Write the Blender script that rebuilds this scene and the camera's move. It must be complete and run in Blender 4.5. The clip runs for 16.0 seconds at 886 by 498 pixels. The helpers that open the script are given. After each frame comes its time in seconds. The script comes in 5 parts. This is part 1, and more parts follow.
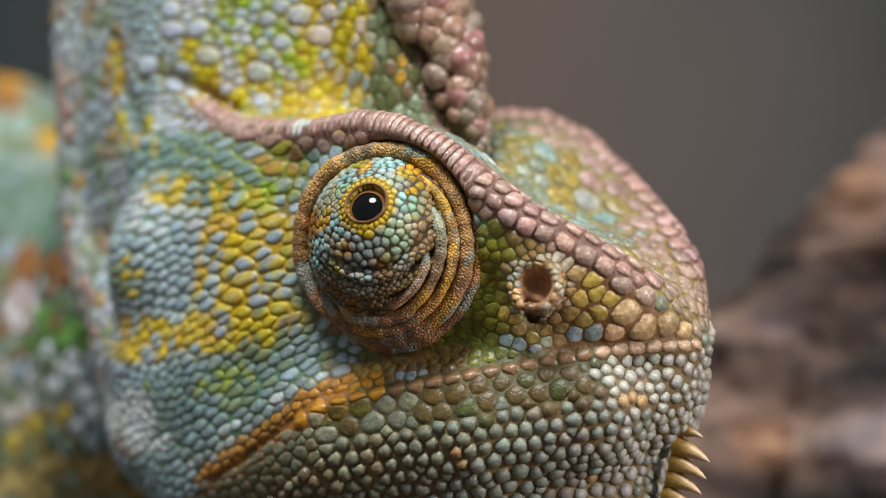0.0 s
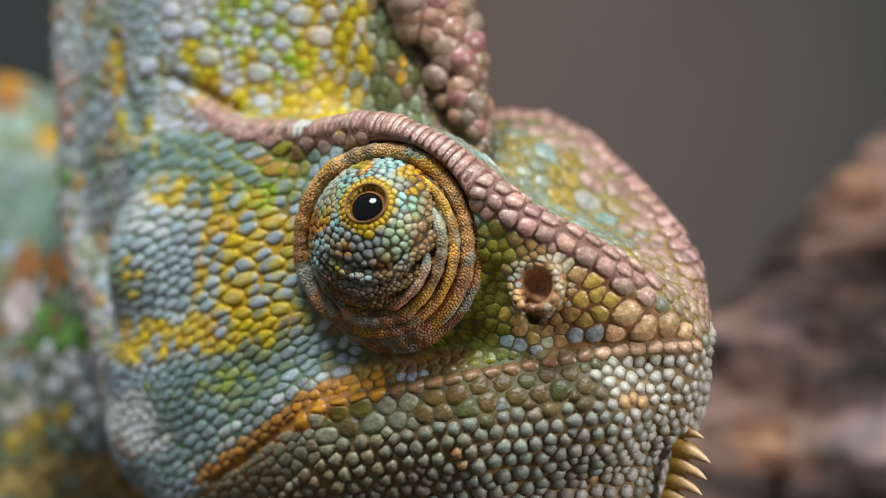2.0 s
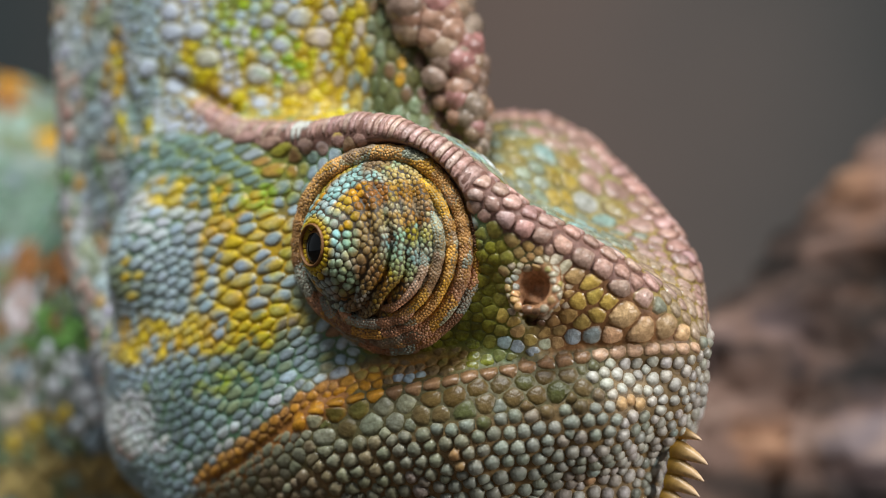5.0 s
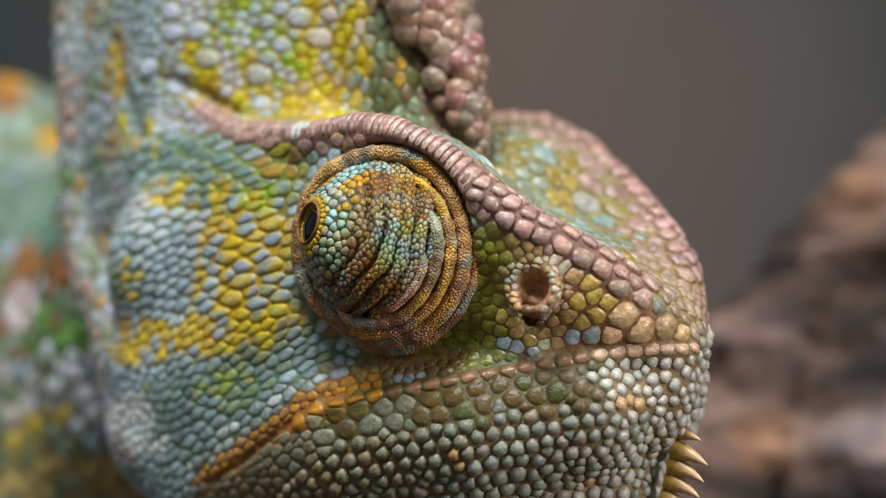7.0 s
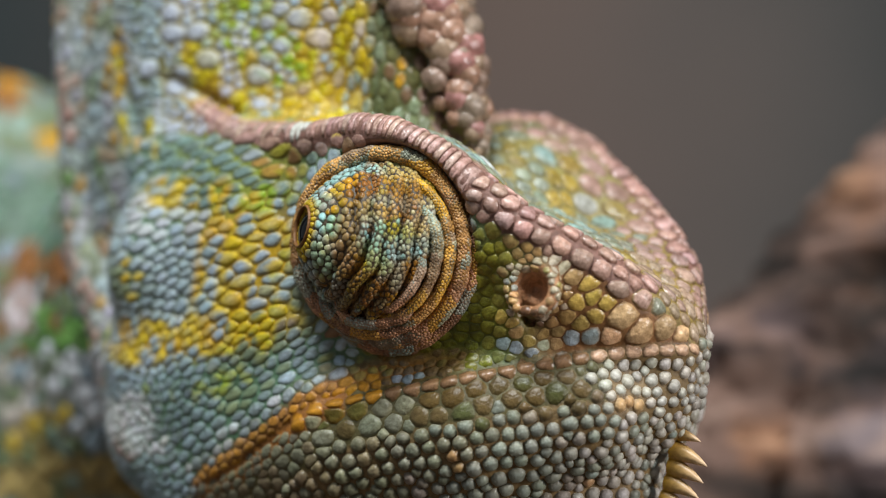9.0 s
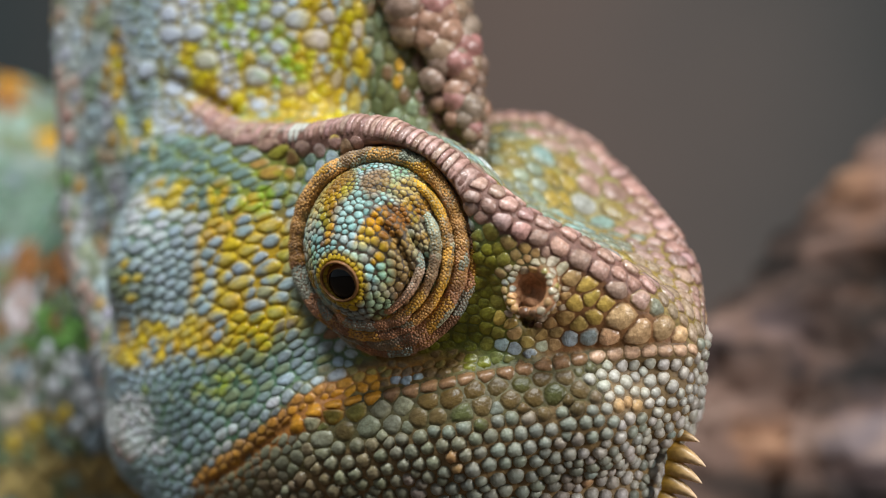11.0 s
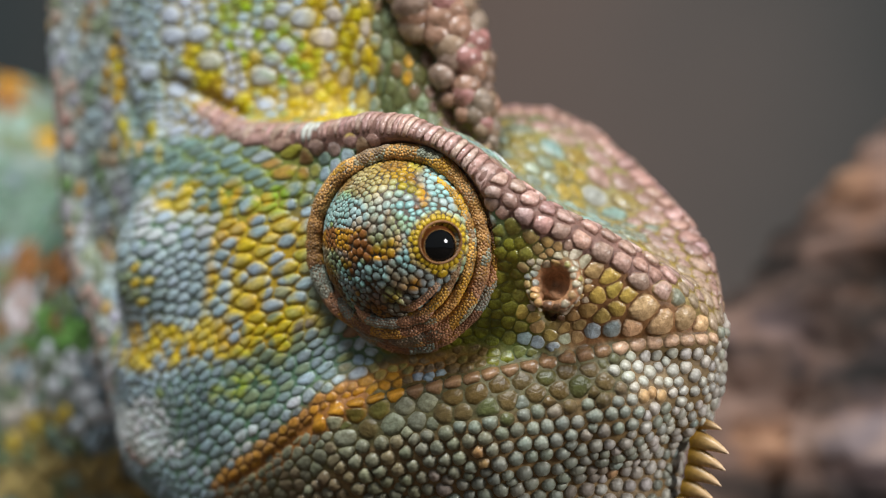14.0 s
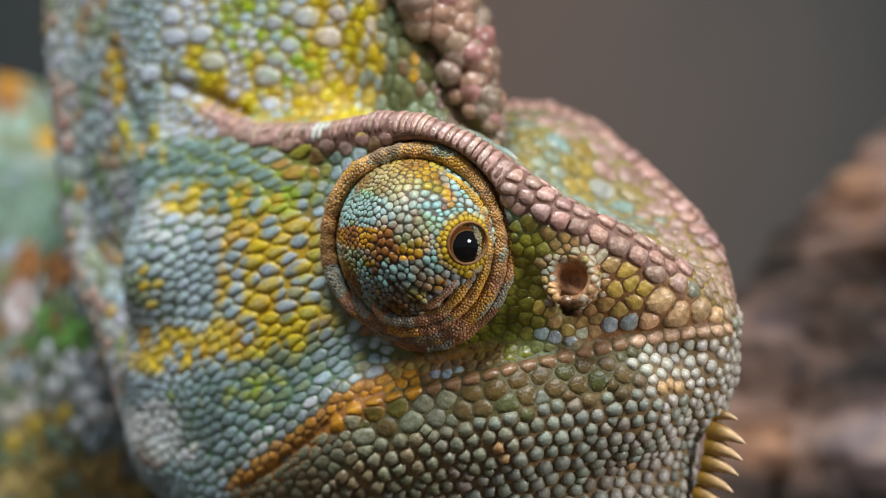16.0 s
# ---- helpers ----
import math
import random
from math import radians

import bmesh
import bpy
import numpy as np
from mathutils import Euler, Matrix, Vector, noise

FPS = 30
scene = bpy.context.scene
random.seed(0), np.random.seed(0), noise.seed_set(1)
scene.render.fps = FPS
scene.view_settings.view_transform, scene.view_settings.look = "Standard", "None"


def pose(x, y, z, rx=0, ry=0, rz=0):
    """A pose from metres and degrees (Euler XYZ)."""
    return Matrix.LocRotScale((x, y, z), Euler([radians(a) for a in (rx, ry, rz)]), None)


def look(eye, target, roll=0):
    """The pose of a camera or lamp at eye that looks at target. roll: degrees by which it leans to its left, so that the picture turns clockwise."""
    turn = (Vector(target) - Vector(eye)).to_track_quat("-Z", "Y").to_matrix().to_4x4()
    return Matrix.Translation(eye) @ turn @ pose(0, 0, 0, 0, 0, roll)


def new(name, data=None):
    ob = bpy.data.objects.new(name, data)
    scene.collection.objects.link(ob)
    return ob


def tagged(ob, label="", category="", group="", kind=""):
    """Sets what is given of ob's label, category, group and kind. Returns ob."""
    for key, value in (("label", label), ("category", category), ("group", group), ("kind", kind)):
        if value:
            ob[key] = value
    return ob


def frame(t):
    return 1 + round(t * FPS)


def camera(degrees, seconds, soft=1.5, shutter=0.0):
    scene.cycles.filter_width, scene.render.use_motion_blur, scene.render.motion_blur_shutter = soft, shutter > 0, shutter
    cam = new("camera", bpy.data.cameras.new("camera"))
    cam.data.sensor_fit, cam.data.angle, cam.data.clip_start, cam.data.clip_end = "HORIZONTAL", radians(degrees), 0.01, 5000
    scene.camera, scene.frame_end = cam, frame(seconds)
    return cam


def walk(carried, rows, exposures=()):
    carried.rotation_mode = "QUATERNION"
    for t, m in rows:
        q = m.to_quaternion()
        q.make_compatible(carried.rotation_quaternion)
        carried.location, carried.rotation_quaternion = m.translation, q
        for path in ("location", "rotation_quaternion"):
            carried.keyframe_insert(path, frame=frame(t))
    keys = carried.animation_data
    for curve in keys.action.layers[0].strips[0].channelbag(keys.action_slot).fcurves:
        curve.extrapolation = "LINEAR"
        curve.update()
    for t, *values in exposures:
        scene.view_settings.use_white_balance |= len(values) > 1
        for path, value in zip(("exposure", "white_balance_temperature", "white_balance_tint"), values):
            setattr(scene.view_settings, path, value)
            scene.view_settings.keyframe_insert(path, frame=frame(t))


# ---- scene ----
# The camera: a macro lens with a shallow depth of field.
cam = camera(20, 16.0, soft=1.0)
cam.data.dof.use_dof = True
cam.data.dof.focus_distance = 0.1755
cam.data.dof.aperture_fstop = 15.0
EYE_Y = -0.1779
walk(cam, [(0, look((0, EYE_Y, 0), (0, 0, 0))), (16, look((0, EYE_Y, 0), (0, 0, 0)))])

# Light: a broad lamp over the enclosure and the weak glow of the room round it.
world = bpy.data.worlds.new("world")
scene.world = world
world.use_nodes = True
world.node_tree.nodes["Background"].inputs[0].default_value = (0.80, 0.90, 1.0, 1)
world.node_tree.nodes["Background"].inputs[1].default_value = 0.25


def area_lamp(name, eye, target, size, watts, color):
    data = bpy.data.lights.new(name, "AREA")
    data.shape, data.size, data.energy, data.color = "DISK", size, watts, color
    ob = new(name, data)
    ob.matrix_basis = look(eye, target)
    return ob


area_lamp("key_lamp", (-0.05, -0.155, 0.36), (0, 0.01, 0), 0.14, 2.4, (0.945, 1.0, 1.03))
area_lamp("side_lamp", (0.29, -0.20, 0.10), (0.02, 0.01, -0.005), 0.07, 1.0, (1.0, 0.985, 0.99))
scene.view_settings.exposure = 0.0

# ---------------------------------------------------------------- materials


def material(name, rough=0.5, spec=0.5):
    m = bpy.data.materials.new(name)
    m.use_nodes = True
    b = m.node_tree.nodes["Principled BSDF"]
    b.inputs["Roughness"].default_value = rough
    b.inputs["Specular IOR Level"].default_value = spec
    return m, m.node_tree.nodes, m.node_tree.links, b


def noise_node(nodes, links, scale, detail=4, rough=0.55, coord="Object"):
    c = nodes.new("ShaderNodeTexCoord")
    n = nodes.new("ShaderNodeTexNoise")
    n.inputs["Scale"].default_value, n.inputs["Detail"].default_value, n.inputs["Roughness"].default_value = scale, detail, rough
    links.new(c.outputs[coord], n.inputs["Vector"])
    return n


def ramp_node(nodes, links, fac, stops):
    r = nodes.new("ShaderNodeValToRGB")
    while len(r.color_ramp.elements) < len(stops):
        r.color_ramp.elements.new(0.5)
    for e, (p, c) in zip(r.color_ramp.elements, stops):
        e.position, e.color = p, (*c, 1)
    links.new(fac, r.inputs[0])
    return r


def bump_node(nodes, links, bsdf, height, strength, distance):
    b = nodes.new("ShaderNodeBump")
    b.inputs["Strength"].default_value, b.inputs["Distance"].default_value = strength, distance
    links.new(height, b.inputs["Height"])
    links.new(b.outputs[0], bsdf.inputs["Normal"])


def skin_material(name, rough=0.34, speck=0.34, grain=3400.0, relief=0.42, spec=0.5):
    """Reptile skin: the tint of each scale from the mesh, mottled and finely pitted."""
    m, nodes, links, b = material(name, rough, spec)
    a = nodes.new("ShaderNodeAttribute")
    a.attribute_name = "tint"
    n1 = noise_node(nodes, links, 1900.0, 4, 0.65)
    n2 = noise_node(nodes, links, 420.0, 2)
    r1 = ramp_node(nodes, links, n1.outputs[0], [(0.32, (1 - speck, 1 - speck * 1.1, 1 - speck * 1.25)), (0.62, (1.14,) * 3)])
    r2 = ramp_node(nodes, links, n2.outputs[0], [(0.30, (0.88, 0.87, 0.84)), (0.70, (1.08, 1.08, 1.08))])
    mix1, mix2 = nodes.new("ShaderNodeMix"), nodes.new("ShaderNodeMix")
    for k, x, y in ((mix1, a.outputs["Color"], r1.outputs[0]), (mix2, mix1.outputs[2], r2.outputs[0])):
        k.data_type, k.blend_type = "RGBA", "MULTIPLY"
        k.inputs[0].default_value = 1.0
        links.new(x, k.inputs[6])
        links.new(y, k.inputs[7])
    links.new(mix2.outputs[2], b.inputs["Base Color"])
    n3 = noise_node(nodes, links, grain, 3, 0.6)
    bump_node(nodes, links, b, n3.outputs[0], relief, 0.0002)
    return m


MAT_SCALE = skin_material("scale_skin", 0.30, 0.38, 3400.0, 0.48, 0.30)
MAT_SKIN = skin_material("bare_skin", 0.55, 0.4)
MAT_KNOB = skin_material("knob_skin", 0.24, 0.42, 2800.0, 0.55, 0.5)
MAT_LID = skin_material("lid_skin", 0.45, 0.5, 3400.0, 0.5)
MAT_HORN = skin_material("horn", 0.38, 0.2, 1800.0, 0.3)


def beaded(m, scale, depth):
    """Gives a skin fine round beads in place of its pits."""
    nodes, links = m.node_tree.nodes, m.node_tree.links
    c, v = nodes.new("ShaderNodeTexCoord"), nodes.new("ShaderNodeTexVoronoi")
    v.inputs["Scale"].default_value = scale
    links.new(c.outputs["Object"], v.inputs["Vector"])
    r = ramp_node(nodes, links, v.outputs["Distance"], [(0.0, (1, 1, 1)), (0.75, (0, 0, 0))])
    bump_node(nodes, links, nodes["Principled BSDF"], r.outputs[0], 1.0, depth)


beaded(MAT_LID, 4200.0, 0.00016)

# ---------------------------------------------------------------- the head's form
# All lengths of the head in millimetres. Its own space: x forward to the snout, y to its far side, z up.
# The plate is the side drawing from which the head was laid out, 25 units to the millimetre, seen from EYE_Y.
TURN, LEAN, BACK, DIST = 32.0, 3.2, 10.0, 177.9
ROT = np.array(pose(0, 0, 0, LEAN, 0, -TURN).to_3x3())


def sight(u, v):
    """The eye and the way through a point of the plate, in the head's space."""
    way = np.stack(((u - 784) / 25, np.full(np.shape(u), DIST), (441 - v) / 25), -1)
    way = way / np.linalg.norm(way, axis=-1)[..., None]
    return np.array((0, -DIST - BACK, 0)) @ ROT, way @ ROT


def at(u, v, w):
    """The point of the plate at (u, v) that lies w beside the middle plane, on the near side; w comes back positive."""
    o, d = sight(np.float64(u), np.float64(v))
    p = o + d * (-w - o[1]) / d[1]
    return np.array((p[0], w, p[2]))


def plate(p):
    """Plate coordinates of points of the head, taken as on the near side."""
    q = np.stack((p[:, 0], -np.abs(p[:, 1]), p[:, 2]), 1) @ ROT.T
    k = DIST / (DIST + BACK + q[:, 1]) * 25
    return 784 + q[:, 0] * k, 441 - q[:, 2] * k


def ell(q, c, r):
    d = (q - np.asarray(c, np.float32)) / np.asarray(r, np.float32)
    k0 = np.sqrt((d * d).sum(1))
    g = d / np.asarray(r, np.float32)
    return k0 * (k0 - 1) / np.maximum(np.sqrt((g * g).sum(1)), 1e-6)


def ball(q, c, r):
    d = q - np.asarray(c, np.float32)
    return np.sqrt((d * d).sum(1)) - r


def tube(q, pts, rad):
    """A chain of tapering rods."""
    best = None
    for (a, b), (ra, rb) in zip(zip(pts, pts[1:]), zip(rad, rad[1:])):
        a, b = np.asarray(a, np.float32), np.asarray(b, np.float32)
        ab = b - a
        t = np.clip(((q - a) @ ab) / max(float(ab @ ab), 1e-6), 0, 1)
        d = q - a - t[:, None] * ab
        d = np.sqrt((d * d).sum(1)) - (ra + (rb - ra) * t)
        best = d if best is None else np.minimum(best, d)
    return best


def ring(q, c, axis, major, minor):
    d = q - np.asarray(c, np.float32)
    axis = np.asarray(axis, np.float32) / np.linalg.norm(axis)
    h = d @ axis
    rad = np.sqrt(np.maximum((d * d).sum(1) - h * h, 0))
    return np.sqrt((rad - major) ** 2 + h * h) - minor


def join(a, b, k):
    h = np.clip(0.5 + 0.5 * (a - b) / k, 0, 1)
    return a + (b - a) * h - k * h * (1 - h)


def cut(a, b, k):
    """a without b."""
    h = np.clip(0.5 - 0.5 * (a + b) / k, 0, 1)
    return a + (-b - a) * h + k * h * (1 - h)


def mid(p):
    return np.array((p[0], 0.0, p[2]))


RIDGE = [at(*p) for p in ((345, 192, 5.2), (430, 238, 7.4), (545, 242, 9.0), (640, 228, 10.0), (700, 234, 10.4), (780, 275, 10.4),
                          (850, 335, 9.9), (930, 395, 9.0), (1020, 440, 6.9), (1100, 490, 4.7), (1165, 545, 2.2))]
RIDGE_R = (0.5, 0.95, 1.15, 1.25, 1.3, 1.3, 1.25, 1.2, 1.2, 1.15, 0.9)
CREST = [at(*p) for p in ((735, -120, 0), (765, 0, 0), (795, 90, 0), (820, 170, 0), (852, 262, 0))]
CREST_R = (1.8, 1.6, 1.4, 1.1, 0.5)
SOCKET = at(700, 430, 9.5)
LOOK_OUT = np.array((0.12, 0.99, 0.02))
LOOK_OUT /= np.linalg.norm(LOOK_OUT)


def blade(q):
    """The casque: a tall blade that thins to the keel, with the neck's shield behind it."""
    d = ell(q, mid(at(400, 20, 5.0)), (12.5, 5.0, 22))
    d = join(d, tube(q, [p - (5.0, 0, 0) for p in CREST], (3.6, 3.6, 3.6, 3.6, 3.2)), 1.6)
    return join(d, ell(q, mid(at(285, 260, 5.0)), (11.5, 5.6, 27)), 2.0)


def trace(fn, u, v):
    """Where the sight line through the plate point meets the form; head space, near side as positive y."""
    o, way = sight(np.atleast_1d(u).astype(float), np.atleast_1d(v).astype(float))
    t = np.full(len(way), DIST - 25.0)
    for _ in range(60):
        p = o + way * t[:, None]
        t = t + np.clip(fn(np.stack((p[:, 0], np.abs(p[:, 1]), p[:, 2]), 1)), -1, 4) * 0.9
    p[:, 1] = np.abs(p[:, 1])
    return p


# creases of the skin: between the shield and the casque, and over the tail of the brow
FOLD = trace(blade, np.array((203, 212, 234, 258, 246)), np.array((70, 140, 205, 265, 340)))
PLEAT = trace(blade, np.array((285, 335, 395, 455)), np.array((132, 152, 190, 214)))


def bulk(q):
    """The head without lips, lids and nostrils; q has its y positive."""
    d = ell(q, mid(at(440, 480, 11.5)), (14.5, 12.2, 12.0))
    # snout: a keel, and a cheek of bone at each side that carries the brow
    d = join(d, tube(q, [mid(at(720, 465, 7)), mid(at(985, 535, 5)), mid(at(1155, 562, 1))], (6.6, 4.6, 2.4)), 2.0)
    d = join(d, tube(q, [at(770, 505, 4.4), at(940, 527, 4.2), at(1075, 558, 2.2), at(1166, 580, 0.4)], (5.6, 4.9, 3.7, 2.2)), 2.0)
    d = join(d, tube(q, [at(420, 810, 5.2), at(640, 775, 6.6), at(860, 745, 5.8), at(1040, 715, 3.5), at(1165, 678, 0.5), at(1160, 725, 0.4)], (7.0, 6.6, 6.0, 4.9, 3.0, 2.6)), 2.0)
    d = join(d, tube(q, [at(1110, 770, 0.4), at(1082, 860, 0.6), at(1045, 960, 1.0), at(970, 1080, 1.5)], (2.6, 2.9, 3.6, 5.0)), 1.2)
    d = join(d, tube(q, [at(300, 640, 6.0), at(430, 650, 7.0), at(560, 640, 6.5)], (5.0, 5.6, 5.6)), 4.5)
    d = join(d, tube(q, [at(330, 300, 3.0), at(430, 320, 5.2), at(530, 330, 6.0)], (4.0, 4.2, 3.8)), 2.5)
    d = join(d, ell(q, mid(at(700, 930, 9)), (15.0, 10.0, 9.5)), 2.5)
    d = join(d, ball(q, at(285, 775, 6.5), 3.8), 3.0)
    d = join(d, ball(q, at(340, 452, 6.3), 4.8), 3.4)
    d = join(d, ell(q, at(292, 465, 6.0), (3.2, 4.7, 5.2)), 3.2)
    # casque, with a lappet behind
    d = join(d, blade(q), 2.5)
    d = join(d, tube(q, [at(122, -140, 2.4), at(120, 60, 2.6), at(128, 330, 3.2), at(142, 460, 4.2), at(180, 560, 5.0), at(206, 690, 6.0)], (1.2, 1.2, 1.1, 1.0, 0.9, 0.8)), 1.5)
    d = join(d, tube(q, [at(205, 500, 3.0), at(244, 610, 4.0), at(275, 730, 5.0)], (2.4, 2.7, 3.0)), 2.4)
    d = cut(d, tube(q, FOLD, (0.25, 0.4, 0.45, 0.4, 0.2)), 0.9)
    d = cut(d, tube(q, PLEAT, (0.2, 0.45, 0.5, 0.2)), 0.9)
    # brow, with the shelf of bone that carries it
    d = join(d, tube(q, [p - (0.4, 2.0, 2.7) for p in RIDGE], [r + 1.6 for r in RIDGE_R]), 1.6)
    d = join(d, tube(q, RIDGE, RIDGE_R), 1.5)
    d = join(d, tube(q, CREST, CREST_R), 1.2)
    d = join(d, ball(q, SOCKET - LOOK_OUT * 2.6, 8.1), 1.5)
    return d


def smooth_line(pts, n):
    """n points along a smooth curve through pts."""
    pts = np.asarray(pts, float)
    ext = np.vstack((2 * pts[0] - pts[1], pts, 2 * pts[-1] - pts[-2]))
    out = []
    for s in np.linspace(0, len(pts) - 1 - 1e-6, n):
        i, t = int(s), s - int(s)
        a, b, c, e = ext[i:i + 4]
        out.append(0.5 * (2 * b + (c - a) * t + (2 * a - 5 * b + 4 * c - e) * t * t + (3 * b - a - 3 * c + e) * t ** 3))
    return np.array(out)


MOUTH_PLATE = smooth_line(((372, 852), (430, 812), (500, 757), (560, 710), (630, 690), (740, 668), (870, 643), (1000, 620), (1110, 605), (1200, 599), (1252, 597)), 41)
MOUTH = trace(bulk, MOUTH_PLATE[:, 0], MOUTH_PLATE[:, 1])
LIP = trace(bulk, MOUTH_PLATE[:, 0], MOUTH_PLATE[:, 1] + 17)
NOSTRIL = trace(bulk, 952, 506)[0]
NOSTRIL_AXIS = np.array((0.05, 0.93, 0.18))
PIT = trace(bulk, 938, 560)[0]


def form(p):
    """Distance to the whole head's skin."""
    q = np.stack((p[:, 0], np.abs(p[:, 1]), p[:, 2]), 1).astype(np.float32)
    d = bulk(q)
    d = cut(d, tube(q, MOUTH[::2], [0.30] * 5 + [0.24, 0.2, 0.18] + [0.15] * 13), 0.2)
    d = join(d, tube(q, LIP[10::2], [0.18] * 16), 0.6)
    d = join(d, ring(q, NOSTRIL + NOSTRIL_AXIS * 0.2, NOSTRIL_AXIS, 1.62, 0.48), 0.5)
    d = cut(d, tube(q, [NOSTRIL + NOSTRIL_AXIS, NOSTRIL + (0.1, 0, -0.1)], (1.38, 0.95)), 0.35)
    d = cut(d, tube(q, [NOSTRIL + NOSTRIL_AXIS * 0.2 + (-0.3, 0, 0.2), NOSTRIL - NOSTRIL_AXIS * 0.9 + (-0.5, 0, 0.1)], (0.42, 0.4)), 0.4)
    d = cut(d, tube(q, [PIT + NOSTRIL_AXIS * 0.6 + (0, 0, 0.3), PIT - NOSTRIL_AXIS * 0.9], (0.72, 0.5)), 0.3)
    e = cut(d, ball(q, SOCKET, 6.75), 0.4)
    e = cut(e, tube(q, [SOCKET + LOOK_OUT * 1.2, SOCKET + LOOK_OUT * 12], (7.15, 9.6)), 0.6)
    d = np.where(p[:, 1] < 0, e, d)
    return d


def slope(fn, p, e=0.05):
    g = np.zeros_like(p)
    for k in range(3):
        s = np.zeros(3)
        s[k] = e
        g[:, k] = fn(p + s) - fn(p - s)
    return g / np.maximum(np.linalg.norm(g, axis=1)[:, None], 1e-9)


def nets(fn, low, high, step):
    """The zero surface of fn in a box as quads (surface nets)."""
    axes = [np.arange(a, b + step, step) for a, b in zip(low, high)]
    n = [len(a) for a in axes]
    val = np.empty(n, np.float32)
    yy, zz = np.meshgrid(axes[1], axes[2], indexing="ij")
    for i, x in enumerate(axes[0]):
        val[i] = fn(np.stack((np.full(yy.size, x), yy.ravel(), zz.ravel()), 1).astype(np.float32)).reshape(n[1:])
    ins = val < 0
    total, count = np.zeros([k - 1 for k in n] + [3]), np.zeros([k - 1 for k in n])
    corners = [(i, j, k) for i in (0, 1) for j in (0, 1) for k in (0, 1)]
    sub = lambda arr, c: arr[c[0]:n[0] - 1 + c[0], c[1]:n[1] - 1 + c[1], c[2]:n[2] - 1 + c[2]]
    for c in corners:
        for ax in range(3):
            if c[ax]:
                continue
            e = list(c)
            e[ax] = 1
            a, b = sub(val, c), sub(val, e)
            hit = (a < 0) != (b < 0)
            t = np.where(hit, a / np.where(hit, a - b, 1), 0)
            off = np.broadcast_to(np.array(c, float), total.shape).copy()
            off[..., ax] += t
            total += np.where(hit[..., None], off, 0)
            count += hit
    live = count > 0
    index = np.full(live.shape, -1, int)
    index[live] = np.arange(live.sum())
    cells = np.argwhere(live)
    verts = np.asarray(low) + (cells + total[live] / count[live][:, None]) * step
    quads = []
    for ax in range(3):
        b, c = (ax + 1) % 3, (ax + 2) % 3
        s0, s1 = [slice(None)] * 3, [slice(None)] * 3
        s0[ax], s1[ax] = slice(0, -1), slice(1, None)
        a0, a1 = ins[tuple(s0)], ins[tuple(s1)]
        edge = np.argwhere(a0 != a1)
        edge = edge[(edge[:, b] > 0) & (edge[:, c] > 0) & (edge[:, b] < n[b] - 1) & (edge[:, c] < n[c] - 1)]
        flip = a1[tuple(edge.T)]
        q = []
        for db, dc in ((0, 0), (1, 0), (1, 1), (0, 1)):
            e = edge.copy()
            e[:, b] -= db
            e[:, c] -= dc
            q.append(index[tuple(e.T)])
        q = np.stack(q, 1)
        q[flip] = q[flip][:, ::-1]
        quads.append(q)
    quads = np.concatenate(quads)
    return verts, quads[(quads >= 0).all(1)]


def mesh_from(name, verts, faces, tint=None, smooth=True, unit=0.001):
    """A mesh from arrays in millimetres, with a tint at each vertex."""
    me = bpy.data.meshes.new(name)
    faces = np.asarray(faces)
    me.vertices.add(len(verts))
    me.vertices.foreach_set("co", (np.asarray(verts, np.float32) * unit).ravel())
    k = faces.shape[1]
    me.loops.add(faces.size)
    me.loops.foreach_set("vertex_index", faces.ravel().astype(np.int32))
    me.polygons.add(len(faces))
    me.polygons.foreach_set("loop_start", np.arange(0, faces.size, k, dtype=np.int32))
    me.polygons.foreach_set("use_smooth", np.full(len(faces), smooth))
    me.update(calc_edges=True)
    if tint is not None:
        a = me.attributes.new("tint", "FLOAT_COLOR", "POINT")
        a.data.foreach_set("color", np.hstack((np.clip(tint, 0, 1), np.ones((len(tint), 1)))).astype(np.float32).ravel())
    me.validate()
    return me


def piece(name, mesh, mat, parent, label="", kind=""):
    ob = new(name, mesh)
    if not mesh.materials:
        mesh.materials.append(mat)
    ob.parent = parent
    tagged(ob, label, kind=kind)
    return ob


def part(name, bm, mat, parent, label="", kind="", smooth=True):
    me = bpy.data.meshes.new(name)
    bm.to_mesh(me)
    bm.free()
    for f in me.polygons:
        f.use_smooth = smooth
    return piece(name, me, mat, parent, label, kind)


# ---------------------------------------------------------------- scales


